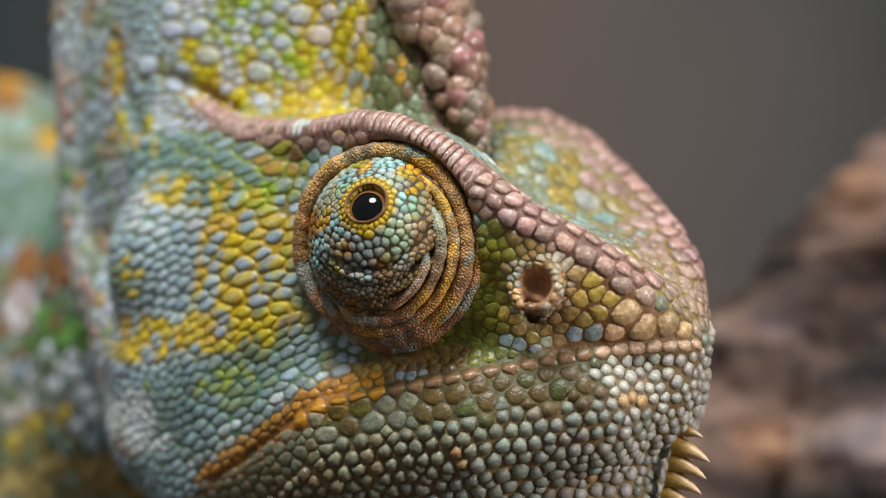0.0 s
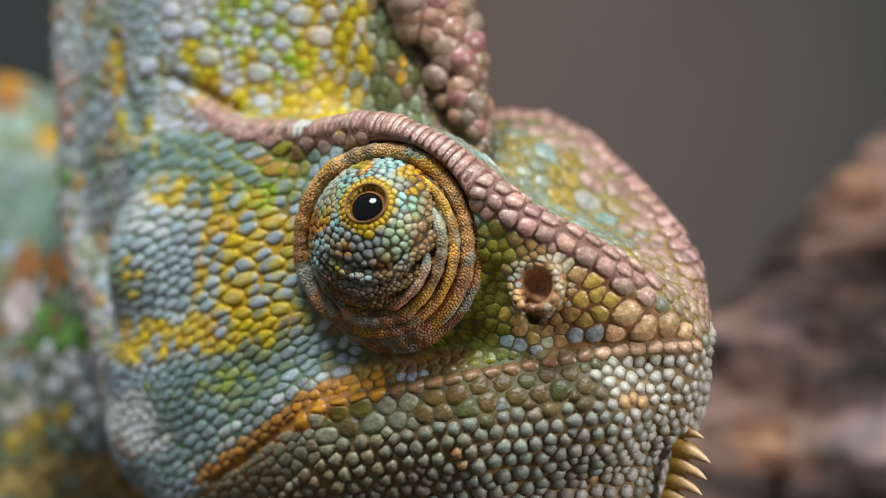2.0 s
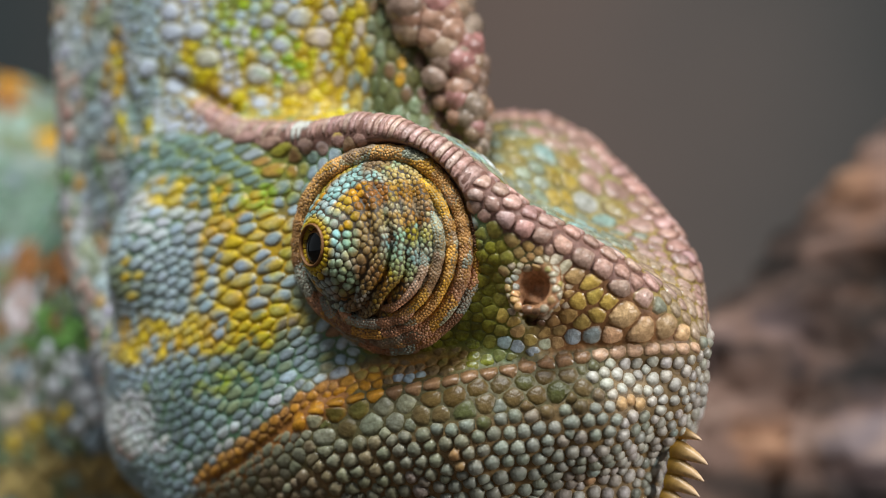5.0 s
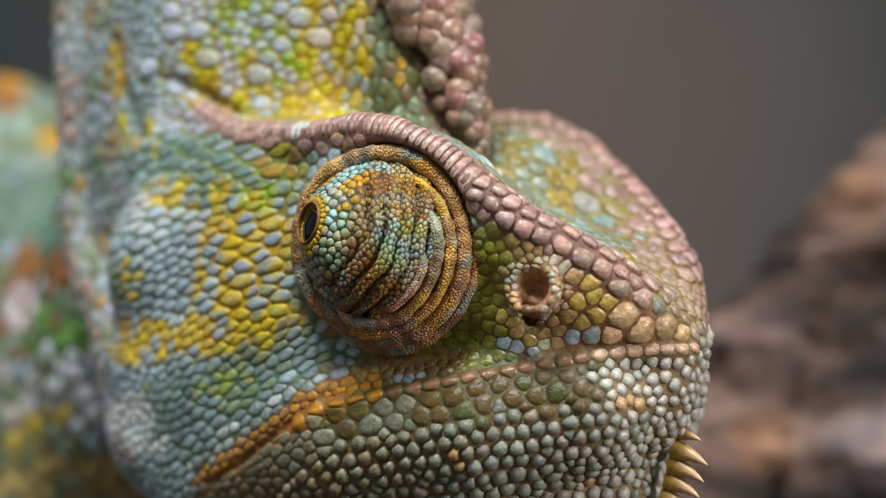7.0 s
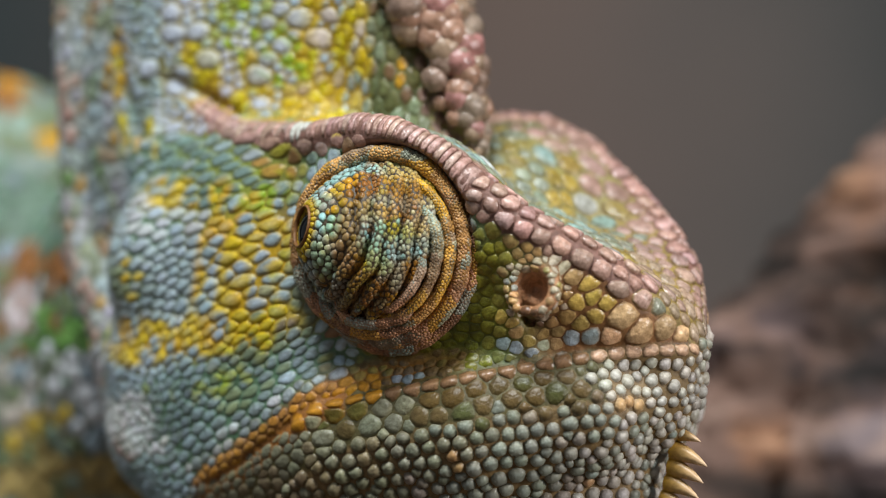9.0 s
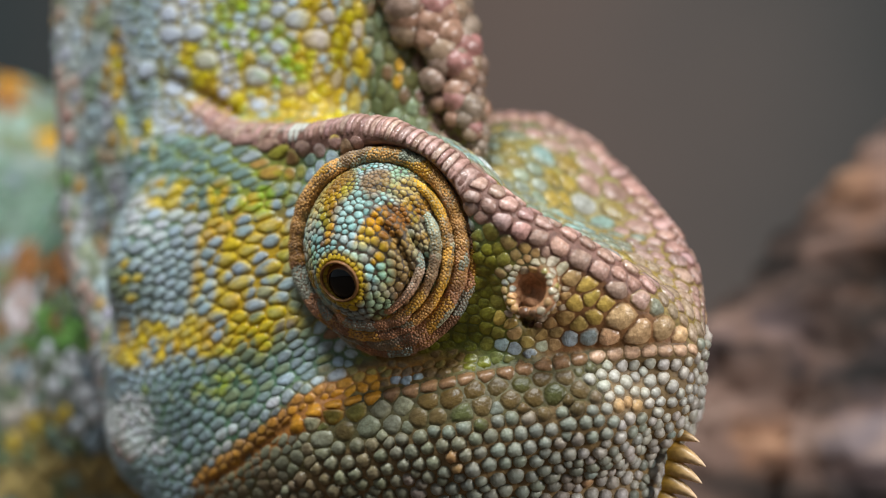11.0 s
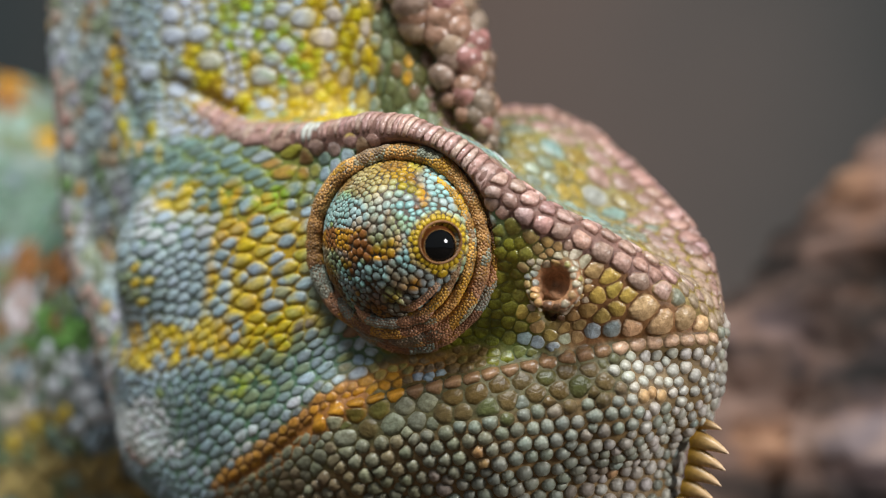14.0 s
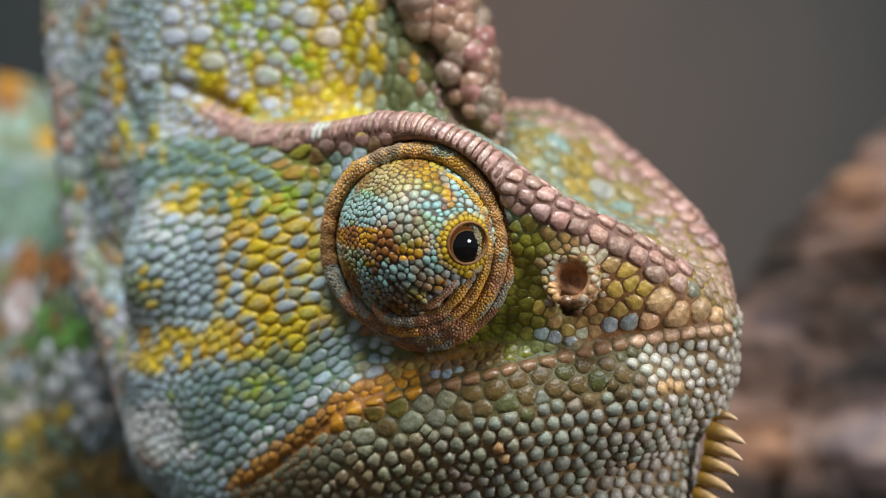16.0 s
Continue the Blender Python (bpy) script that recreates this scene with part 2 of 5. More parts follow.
def cells(pos, nor, rad, along, asp, high, fn, sides=12, press=10.0, fill=1.5, levels=((0.98, -0.16), (0.86, 0.52), (0.52, 0.92)), near=13, curl=None):
    """Domed scales that fill the gaps between their neighbours. Returns vertices (n, m, 3) and the faces of one scale as triangles."""
    from mathutils import kdtree
    n = len(pos)
    tree = kdtree.KDTree(n)
    for i, p in enumerate(pos):
        tree.insert(p, i)
    tree.balance()
    nb = np.zeros((n, near), int)
    for i, p in enumerate(pos):
        got = [k for _, k, _ in tree.find_n(p, near + 1) if k != i][:near]
        nb[i, :len(got)] = got
        nb[i, len(got):] = i
    t1 = along - (along * nor).sum(1)[:, None] * nor
    t1 /= np.maximum(np.linalg.norm(t1, axis=1)[:, None], 1e-6)
    t2 = np.cross(nor, t1)
    la, lb = rad * np.sqrt(asp), rad / np.sqrt(asp)
    dv = pos[nb] - pos[:, None]
    a = (dv * t1[:, None]).sum(2) / la[:, None]
    b = (dv * t2[:, None]).sum(2) / lb[:, None]
    dist = np.maximum(np.hypot(a, b), 1e-3)
    wall = dist * rad[:, None] / (rad[:, None] + rad[nb])
    ok = ((nor[nb] * nor[:, None]).sum(2) > 0.1) & (nb != np.arange(n)[:, None]) & (dist > 0.05)
    ang = np.linspace(0, 2 * math.pi, sides, endpoint=False)
    ca, sa = np.cos(ang), np.sin(ang)
    x = np.maximum((a / dist)[..., None] * ca + (b / dist)[..., None] * sa, 0) / wall[..., None]
    x = np.where(ok[..., None], x, 0)
    reach = ((x ** press).sum(1) + np.broadcast_to(1 / np.asarray(fill, float), n)[:, None] ** press) ** (-1 / press)
    rings = []
    for s, h in levels:
        p = pos[:, None] + (t1 * la[:, None])[:, None] * (reach * ca * s)[..., None] + (t2 * lb[:, None])[:, None] * (reach * sa * s)[..., None]
        d = np.clip(fn(p.reshape(-1, 3)).reshape(n, sides), -0.5, 0.5)
        p = p - nor[:, None] * d[..., None]
        up = np.broadcast_to(nor[:, None], p.shape).copy()
        if curl is not None and curl.any():
            c = p[curl].reshape(-1, 3)
            for _ in range(3):
                g = slope(fn, c, 0.1)
                c = c - np.clip(fn(c), -0.6, 0.6)[:, None] * g
            p[curl], up[curl] = c.reshape(p[curl].shape), g.reshape(p[curl].shape)
        rings.append(p + up * (high * h)[:, None, None])
    top = pos - nor * fn(pos)[:, None] + nor * high[:, None]
    verts = np.concatenate(rings + [top[:, None]], 1)
    faces = []
    for r in range(len(levels) - 1):
        for k in range(sides):
            q = (k + 1) % sides
            faces += [(r * sides + k, r * sides + q, (r + 1) * sides + q), (r * sides + k, (r + 1) * sides + q, (r + 1) * sides + k)]
    r, tip = len(levels) - 1, len(levels) * sides
    faces += [(r * sides + k, r * sides + (k + 1) % sides, tip) for k in range(sides)]
    return verts, np.array(faces)


def scatter(verts, quads, count, size, rng, fixed=(), pack=0.82):
    """Points strewn over a mesh so that each keeps its own distance. size(p) gives radius, direction and stretch."""
    tri = np.vstack((quads[:, [0, 1, 2]], quads[:, [0, 2, 3]]))
    a, b, c = verts[tri[:, 0]], verts[tri[:, 1]], verts[tri[:, 2]]
    area = np.linalg.norm(np.cross(b - a, c - a), axis=1)
    pick = rng.choice(len(tri), count, p=area / area.sum())
    s, t = np.sqrt(rng.random(count)), rng.random(count)
    p = a[pick] * (1 - s)[:, None] + b[pick] * (s * (1 - t))[:, None] + c[pick] * (s * t)[:, None]
    rad, along, asp = size(p)
    keep = rad > 0
    p, rad, along, asp = p[keep], rad[keep], along[keep], asp[keep]
    order = np.argsort(-np.round(rad * 1.5) + rng.random(len(rad)) * 0.01)
    grid, cell, got = {}, 1.1, []
    pts, rads, als, asps = p.tolist(), rad.tolist(), along.tolist(), asp.tolist()
    for fx in fixed:
        key = (int(fx[0] // cell), int(fx[1] // cell), int(fx[2] // cell))
        grid.setdefault(key, []).append((fx[0], fx[1], fx[2], fx[3] * 0.8))
    for i in order.tolist():
        x, y, z = pts[i]
        r, (ax, ay, az), k = rads[i], als[i], asps[i]
        stretch = 1 / k - k
        bx, by, bz = int(x // cell), int(y // cell), int(z // cell)
        bad = False
        span = 1 if r < 0.62 else 2
        for ix in range(bx - span, bx + span + 1):
            for iy in range(by - span, by + span + 1):
                for iz in range(bz - span, bz + span + 1):
                    for gx, gy, gz, gr in grid.get((ix, iy, iz), ()):
                        dx, dy, dz = gx - x, gy - y, gz - z
                        e = dx * ax + dy * ay + dz * az
                        if (dx * dx + dy * dy + dz * dz) * k + e * e * stretch < (pack * (r + gr)) ** 2:
                            bad = True
                            break
                    if bad:
                        break
                if bad:
                    break
            if bad:
                break
        if not bad:
            grid.setdefault((bx, by, bz), []).append((x, y, z, r))
            got.append(i)
    got = np.array(got)
    return p[got], rad[got], along[got], asp[got]


def settle(pos, rad, along, asp, fixed, fn, rounds=5):
    """Lets the scales push one another apart until they lie evenly; those that are fixed stay."""
    from mathutils import kdtree
    for _ in range(rounds):
        tree = kdtree.KDTree(len(pos))
        for i, p in enumerate(pos):
            tree.insert(p, i)
        tree.balance()
        nb = np.array([[k for _, k, _ in tree.find_n(p, 9)][1:] for p in pos])
        dv = pos[:, None] - pos[nb]
        e = (dv * along[:, None]).sum(2)
        k = asp[:, None]
        d = np.sqrt(np.maximum((dv * dv).sum(2) * k + e * e * (1 / k - k), 1e-6))
        want = (rad[:, None] + rad[nb]) * 1.02
        push = np.clip(want - d, 0, 0.5) / d * 0.32
        move = (dv * push[..., None]).sum(1)
        move[fixed] = 0
        step = np.linalg.norm(move, axis=1)[:, None]
        pos = pos + move * np.minimum(1, 0.25 / np.maximum(step, 1e-6))
        pos = pos - np.clip(fn(pos), -0.3, 0.3)[:, None] * slope(fn, pos)
    return pos


def spread(verts, faces, tint, edge=None, sides=12, bleed=None):
    """Many scales as one mesh: vertices (n, m, 3), the faces of one, a tint for each and for its edge."""
    n, m = verts.shape[:2]
    every = (faces[None] + (np.arange(n) * m)[:, None, None]).reshape(-1, 3)
    return verts.reshape(-1, 3), every, rimmed(tint, edge, m, sides, bleed).reshape(-1, 3)


def rimmed(tint, edge, m, sides, bleed=None):
    """A tint for every vertex of every scale, passing into that of the skin at the edge."""
    out = np.repeat(tint[:, None], m, 1)
    if edge is not None:
        for k, share in ((0, 0.95), (1, 0.55), (2, 0.08)):
            out[:, k * sides:(k + 1) * sides] += ((edge - tint) * (1.0 if bleed is None else bleed[:, None]))[:, None] * share
    return out

# ---------------------------------------------------------------- colours of the skin (linear)
PALE, ICE, WHITE = (0.36, 0.46, 0.53), (0.27, 0.44, 0.44), (0.58, 0.62, 0.64)
LILAC, GREYGREEN, LIME = (0.42, 0.42, 0.51), (0.20, 0.28, 0.23), (0.27, 0.35, 0.04)
YELLOW, GOLD, OLIVE = (0.62, 0.43, 0.008), (0.48, 0.26, 0.012), (0.15, 0.16, 0.016)
ORANGE, RUST, BROWN = (0.46, 0.21, 0.018), (0.25, 0.10, 0.025), (0.16, 0.085, 0.045)
PINK, TAN, DUSK = (0.40, 0.24, 0.195), (0.50, 0.29, 0.115), (0.26, 0.19, 0.13)
GREEN, SAGE = (0.12, 0.26, 0.06), (0.21, 0.27, 0.14)


def blob(u, v, cu, cv, ru, rv, lean=0.0):
    """1 in the middle of a patch of the plate, falling to 0 round its edge."""
    c, s = math.cos(radians(lean)), math.sin(radians(lean))
    a, b = (u - cu) * c - (v - cv) * s, (u - cu) * s + (v - cv) * c
    return np.clip(1.6 - 1.1 * np.sqrt((a / ru) ** 2 + (b / rv) ** 2), 0, 1)


def curve_gap(u, v, pts):
    """Distance on the plate from a curve, and the side (positive below)."""
    pts = np.asarray(pts, float)
    best, side = np.full(u.shape, 1e9), np.zeros(u.shape)
    for a, b in zip(pts, pts[1:]):
        ab = b - a
        t = np.clip(((u - a[0]) * ab[0] + (v - a[1]) * ab[1]) / (ab @ ab), 0, 1)
        du, dv = u - a[0] - t * ab[0], v - a[1] - t * ab[1]
        d = np.hypot(du, dv)
        s = np.sign(ab[0] * dv - ab[1] * du)
        side = np.where(d < best, s, side)
        best = np.minimum(d, best)
    return best, side


RIDGE_PLATE = np.stack(plate(np.array(RIDGE)), 1)


def zones(p):
    u, v = plate(p)
    gap, side = curve_gap(u, v, MOUTH_PLATE[::2])
    rq = np.stack((p[:, 0], np.abs(p[:, 1]), p[:, 2]), 1)
    ridge = tube(rq.astype(np.float32), RIDGE, RIDGE_R)
    rgap, rside = curve_gap(u, v, RIDGE_PLATE)
    return dict(u=u, v=v, w=np.abs(p[:, 1]), gap=gap, below=(side > 0) | (u > 1262), ridge=ridge, over=(rside < 0) & (u > 600), f=p[:, 0], z=p[:, 2])


def patchy(p, scale, seed):
    return np.array([noise.noise(Vector((x * scale + seed, y * scale, z * scale))) for x, y, z in p.tolist()])


def cloud(p, rng, scale=0.9):
    """Soft patches about two millimetres wide, spread evenly over 0 to 1."""
    total = np.zeros(len(p))
    for _ in range(5):
        k = rng.normal(size=3)
        total += np.sin(p @ (k / np.linalg.norm(k) * scale * (0.7 + 0.9 * rng.random())) + 6.3 * rng.random())
    return 0.5 + 0.5 * np.tanh(total * 0.75)


def head_edge(p):
    """The colour of the skin that shows between the scales."""
    o = zones(p)
    u, v, n = o["u"], o["v"], len(p)
    col = np.tile(np.array((0.10, 0.19, 0.11)), (n, 1))

    def wash(share, c):
        nonlocal col
        col = col + (np.array(c) - col) * np.clip(share, 0, 1)[:, None]

    wash(((v < 235) & (u < 655) & (u > 200)) * np.clip((u - 230) / 130, 0.2, 0.9), (0.50, 0.31, 0.012))
    wash(((v < 240) & (v > 185) & (u > 400) & (u < 655)) * 0.6, (0.28, 0.24, 0.03))
    wash(((v < 225) & (u >= 655) & (u < 760)) * 0.9, (0.09, 0.095, 0.02))
    wash(blob(u, v, 430, 30, 80, 90) * (v < 235) * 0.7, (0.26, 0.32, 0.03))
    yel = blob(u, v, 430, 440, 85, 130) + blob(u, v, 300, 345, 60, 28) + blob(u, v, 380, 585, 170, 40, 10) + blob(u, v, 240, 600, 60, 45) + blob(u, v, 500, 400, 40, 90)
    wash(yel * 0.9, (0.52, 0.32, 0.008))
    wash(blob(u, v, 505, 320, 28, 80), (0.13, 0.055, 0.018))
    wash(blob(u, v, 310, 490, 55, 70) * 0.8, (0.20, 0.24, 0.22))
    wash(blob(u, v, 410, 300, 130, 85) * 0.9, (0.20, 0.24, 0.025))
    wash(blob(u, v, 840, 570, 190, 90, 12), (0.085, 0.10, 0.008))
    wash(blob(u, v, 885, 480, 45, 90), (0.20, 0.19, 0.015))
    wash(blob(u, v, 690, 655, 130, 26, 10), (0.24, 0.11, 0.015))
    wash(((u > 900) & ~o["below"]) * np.clip((u - 900) / 100, 0, 1), (0.26, 0.12, 0.04))
    wash((o["over"] & (o["ridge"] > 0.15) & ((u > 760) | (v > 225))) * 0.8, (0.24, 0.18, 0.04))
    wash((o["ridge"] < 0.35) * 1.0, (0.20, 0.10, 0.075))
    wash((u < 225) * 0.8, (0.30, 0.33, 0.29))
    wash((o["below"] & (v > 590)) * 0.9, (0.22, 0.13, 0.05))
    wash((np.hypot(u - 955, v - 510) < 46) * 1.0, (0.46, 0.23, 0.11))
    wash((o["below"] & (o["gap"] < 90) & (u < 1080) & (v > 590)) * 0.9, (0.08, 0.07, 0.02))
    wash((o["gap"] < 30) * (u < 620) * 0.9, (0.30, 0.11, 0.012))
    return col


def head_wash(p):
    """The yellow and lime that lie over cheek and casque without minding the scales: colour and share."""
    u, v = plate(p)
    r = np.random.default_rng(31)
    fine, broad, mix = cloud(p, r, 2.1), cloud(p, r, 0.9), cloud(p, r, 1.3)
    casque = (v < 235) & (u < 662) & (u > 190)
    cheek = blob(u, v, 390, 440, 70, 110) + blob(u, v, 310, 338, 60, 26) + blob(u, v, 380, 585, 150, 34, 10) + blob(u, v, 240, 600, 50, 40) + blob(u, v, 470, 410, 50, 80) + blob(u, v, 440, 560, 60, 60)
    cheek = np.clip(cheek, 0, 1) * (1 - blob(u, v, 305, 480, 42, 50)) * (1 - blob(u, v, 330, 388, 34, 22))
    crown = blob(u, v, 375, 130, 85, 60, -25) + blob(u, v, 585, 100, 70, 130) + 0.4 * blob(u, v, 520, 180, 110, 36)
    streak = blob(u, v, 212, 170, 12, 110, 6) + blob(u, v, 262, 230, 14, 60, 12)
    share = np.clip(cheek * (-0.02 + 1.4 * fine + 0.6 * (broad - 0.5)), 0, 1) * ~casque + np.clip(crown * (0.12 + 1.2 * fine), 0, 1) * casque + np.clip(streak, 0, 1) * fine * 0.9
    lime = np.clip(blob(u, v, 440, 50, 75, 80) + blob(u, v, 505, 110, 45, 45) + 0.5 * blob(u, v, 360, 690, 110, 26, 12) + 0.45 * blob(u, v, 430, 640, 110, 40, 15) + blob(u, v, 470, 330, 60, 40) + blob(u, v, 485, 480, 40, 90) * 0.35, 0, 1) * np.clip(cloud(p, r, 3.0) * 2.2 - 0.9, 0, 1)
    col = np.array((0.62, 0.44, 0.006)) + (np.array((0.57, 0.32, 0.008)) - np.array((0.62, 0.44, 0.006))) * np.clip(mix * 1.4 - 0.5, 0, 1)[:, None]
    col = col * np.where(casque[:, None], np.array((0.92, 1.06, 1.0)), 1.0)
    col = col + (np.array((0.29, 0.44, 0.015)) - col) * lime[:, None]
    share = np.maximum(share, lime * 0.8)
    return col, np.clip((share - 0.5) * 2.2 + 0.5, 0, 1)


def head_tint(p, rng):
    """The colour of the scale that sits at each point."""
    o = zones(p)
    u, v, n = o["u"], o["v"], len(p)
    col = np.tile(np.array(PALE), (n, 1))
    big, small = patchy(p, 0.22, 3.0), patchy(p, 0.55, 9.0)

    def paint(chance, c):
        hit = 0.42 * rng.random(n) + 0.58 * cloud(p, rng, 1.3) < chance
        col[hit] = np.array(c)

    casque = (v < 235) & (u < 662) & (u > 190) & (~o["over"] | (u < 650))
    paint(casque * 0.50, (0.52, 0.57, 0.64))
    paint(casque * 0.25, (0.34, 0.48, 0.46))
    paint(casque * (blob(u, v, 400, 130, 100, 70, -25) + blob(u, v, 600, 100, 75, 150) + blob(u, v, 500, 200, 120, 45)) * np.clip(0.42 + small * 1.4, 0, 0.9) * 0.40, YELLOW)
    paint(casque * blob(u, v, 600, 80, 60, 120) * 0.40, (0.52, 0.40, 0.26))
    # ledge over the brow: gold and green, deepened to offset the light on it
    paint(casque * (v > 180) * (u > 380) * 0.55, (0.40, 0.25, 0.02))
    paint(casque * (v > 180) * (u > 380) * 0.25, (0.24, 0.32, 0.12))
    paint(casque * (blob(u, v, 420, 30, 80, 80) + blob(u, v, 510, 110, 40, 40)) * 0.30, LIME)
    paint(casque * blob(u, v, 270, 110, 50, 130) * 0.55, PALE)
    strip = (u >= 655) & (u < 760) & (v < 225) & (o["ridge"] > 0.3)
    paint(strip * 1.0, (0.10, 0.12, 0.045))
    paint(strip * 0.30, (0.15, 0.08, 0.05))
    paint(strip * 0.3, (0.17, 0.22, 0.13))
    paint(strip * blob(u, v, 716, 100, 12, 120, 4) * 0.6, GOLD)
    neck = u < 225 + np.clip(v - 500, 0, 200) * -0.2
    paint(neck * 1.0, (0.36, 0.42, 0.43))
    paint(neck * 0.40, LILAC)
    paint(neck * 0.3, SAGE)
    paint(neck * 0.30, PALE)
    paint(neck * 0.13, GREEN)
    paint(neck * 0.16, GOLD)
    paint(neck * 0.13, (0.36, 0.22, 0.13))
    paint(blob(u, v, 215, 180, 22, 130, 8) * 0.5, GOLD)
    paint(blob(u, v, 128, 560, 40, 160, 12) * 0.6, PINK)
    paint(blob(u, v, 112, 300, 20, 330) * 0.6, PINK)
    # behind the eye: cool long scales with yellow between them
    paint(blob(u, v, 400, 290, 140, 80) * 1.0, (0.175, 0.27, 0.245))
    paint(blob(u, v, 400, 290, 140, 80) * 0.2, (0.30, 0.38, 0.40))
    paint(blob(u, v, 440, 290, 60, 25, -10) * 0.4, (0.30, 0.32, 0.04))
    paint(blob(u, v, 490, 272, 55, 28) * 0.8, (0.40, 0.22, 0.03))
    paint(blob(u, v, 490, 272, 60, 28) * 0.3, (0.34, 0.33, 0.03))
    paint(blob(u, v, 508, 310, 24, 70) * 0.6, (0.22, 0.10, 0.04))
    paint(blob(u, v, 510, 300, 24, 40) * 0.3, ORANGE)
    # the cheek: a pale swelling in a yellow field
    yel = blob(u, v, 430, 460, 75, 95) + blob(u, v, 300, 345, 60, 28) + blob(u, v, 380, 580, 150, 40, 10) + blob(u, v, 240, 600, 60, 45) + blob(u, v, 500, 430, 35, 70) + blob(u, v, 230, 520, 18, 60)
    paint(np.clip(yel, 0, 1) * np.clip(0.30 + small * 1.4 + big * 0.8, 0.05, 0.75) * 0.4, YELLOW)
    paint(np.clip(yel, 0, 1) * np.clip(0.05 - small, 0, 0.35), (0.40, 0.38, 0.16))
    paint(blob(u, v, 310, 480, 65, 80) * 0.85, (0.42, 0.52, 0.58))
    paint(blob(u, v, 318, 385, 50, 34) * 0.75, WHITE)
    paint(blob(u, v, 252, 385, 24, 50) * 0.9, WHITE)
    paint(blob(u, v, 420, 680, 230, 110, 25) * 0.8, (0.24, 0.31, 0.33))
    paint(blob(u, v, 440, 640, 140, 70, 20) * 0.3, SAGE)
    paint(blob(u, v, 330, 690, 130, 50, 25) * 0.22, GREYGREEN)
    paint((blob(u, v, 350, 695, 60, 14, 15) + blob(u, v, 270, 680, 25, 20)) * 0.10, LIME)
    paint(blob(u, v, 240, 765, 60, 60) * 1.1, (0.66, 0.66, 0.68))
    paint(blob(u, v, 250, 770, 60, 60) * 0.16, (0.18, 0.24, 0.24))
    paint(blob(u, v, 215, 810, 30, 40) * 0.5, PINK)
    paint(blob(u, v, 510, 560, 28, 40) * 0.6, DUSK)
    paint(blob(u, v, 540, 600, 30, 40) * 0.35, LIME)
    paint(blob(u, v, 490, 570, 95, 55, 20) * 0.65, (0.18, 0.215, 0.13))
    # under and before the eye
    paint(blob(u, v, 830, 590, 200, 62, 12) * 1.2, OLIVE)
    paint(blob(u, v, 880, 470, 48, 100) * 1.2, (0.20, 0.19, 0.02))
    paint(blob(u, v, 700, 645, 130, 26, 10) * 0.95, (0.17, 0.105, 0.04))
    paint(blob(u, v, 700, 645, 130, 26, 10) * 0.35, (0.20, 0.17, 0.05))
    paint(blob(u, v, 905, 600, 80, 30, 12) * 0.28, PALE)
    # the snout
    snout = (u > 890) & ~o["below"] & ~o["over"]
    paint(snout * np.clip((u - 880) / 90, 0, 1), (0.42, 0.26, 0.10))
    paint(snout * np.clip((u - 930) / 160, 0, 1), (0.54, 0.32, 0.11))
    paint(snout * np.clip((u - 1000) / 160, 0, 0.7), (0.62, 0.385, 0.20))
    paint(snout * (blob(u, v, 1040, 550, 120, 60) * 0.55), (0.50, 0.34, 0.07))
    paint(snout * (blob(u, v, 1040, 560, 130, 50) * 0.14), (0.40, 0.42, 0.33))
    paint(snout * (blob(u, v, 1090, 588, 70, 18, 6) * 0.8 + blob(u, v, 930, 595, 50, 22) * 0.4 + blob(u, v, 885, 515, 28, 60) * 0.06), PALE)
    paint(blob(u, v, 1190, 550, 80, 80) * ~o["below"] * 0.9, (0.60, 0.38, 0.20))
    ring_gap = np.hypot(u - 952, (v - 508) * 0.95)
    paint((ring_gap < 66) * 0.7, TAN)
    paint((ring_gap < 62) * 0.55, (0.50, 0.43, 0.32))
    paint((ring_gap < 62) * 0.2, (0.42, 0.46, 0.42))
    paint((ring_gap < 58) * 0.22, (0.30, 0.24, 0.06))
    paint(blob(u, v, 935, 560, 26, 22) * 0.95, (0.10, 0.04, 0.02))
    # between the brows
    top = o["over"] & (o["ridge"] > 0.15) & ~casque & ~strip
    paint(top * 1.0, (0.22, 0.26, 0.20))
    paint(top * np.clip(0.30 + small * 1.3, 0.05, 0.7), (0.30, 0.21, 0.03))
    paint(top * 0.08, YELLOW)
    paint(top * 0.22, (0.24, 0.38, 0.37))
    paint(top * 0.08, (0.36, 0.36, 0.36))
    paint(top * np.clip((u - 1080) / 130, 0, 0.75), (0.36, 0.26, 0.18))
    paint((top & (o["ridge"] < 1.2)) * 0.5, (0.36, 0.23, 0.19))
    paint((top & (o["ridge"] < 2.8) & (p[:, 1] > 1.5)) * 0.7, (0.34, 0.21, 0.185))
    paint(blob(u, v, 870, 285, 16, 12) * (p[:, 1] < 0), WHITE)
    # the brow
    paint((o["ridge"] < 0.30) * 1.0, PINK)
    paint((np.abs(p[:, 1]) < 2.2) * (u > 700) * (v < 260) * 1.0, (0.24, 0.145, 0.115))
    paint((o["ridge"] < 0.30) * (u > 980) * 0.45, (0.42, 0.28, 0.19))
    paint((o["ridge"] < 0.30) * (u < 460) * 0.4, LILAC)
    # jaw
    jaw = o["below"] & (v > 590)
    depth = v - np.interp(u, MOUTH_PLATE[:, 0], MOUTH_PLATE[:, 1])
    paint(jaw * 1.0, (0.18, 0.18, 0.125))
    paint(jaw * np.clip((u - 540) / 260, 0, 1), (0.245, 0.265, 0.22))
    paint(jaw * np.clip(0.16 - big * 0.5, 0, 0.35), (0.29, 0.37, 0.34))
    paint(jaw * 0.22, (0.28, 0.235, 0.20))
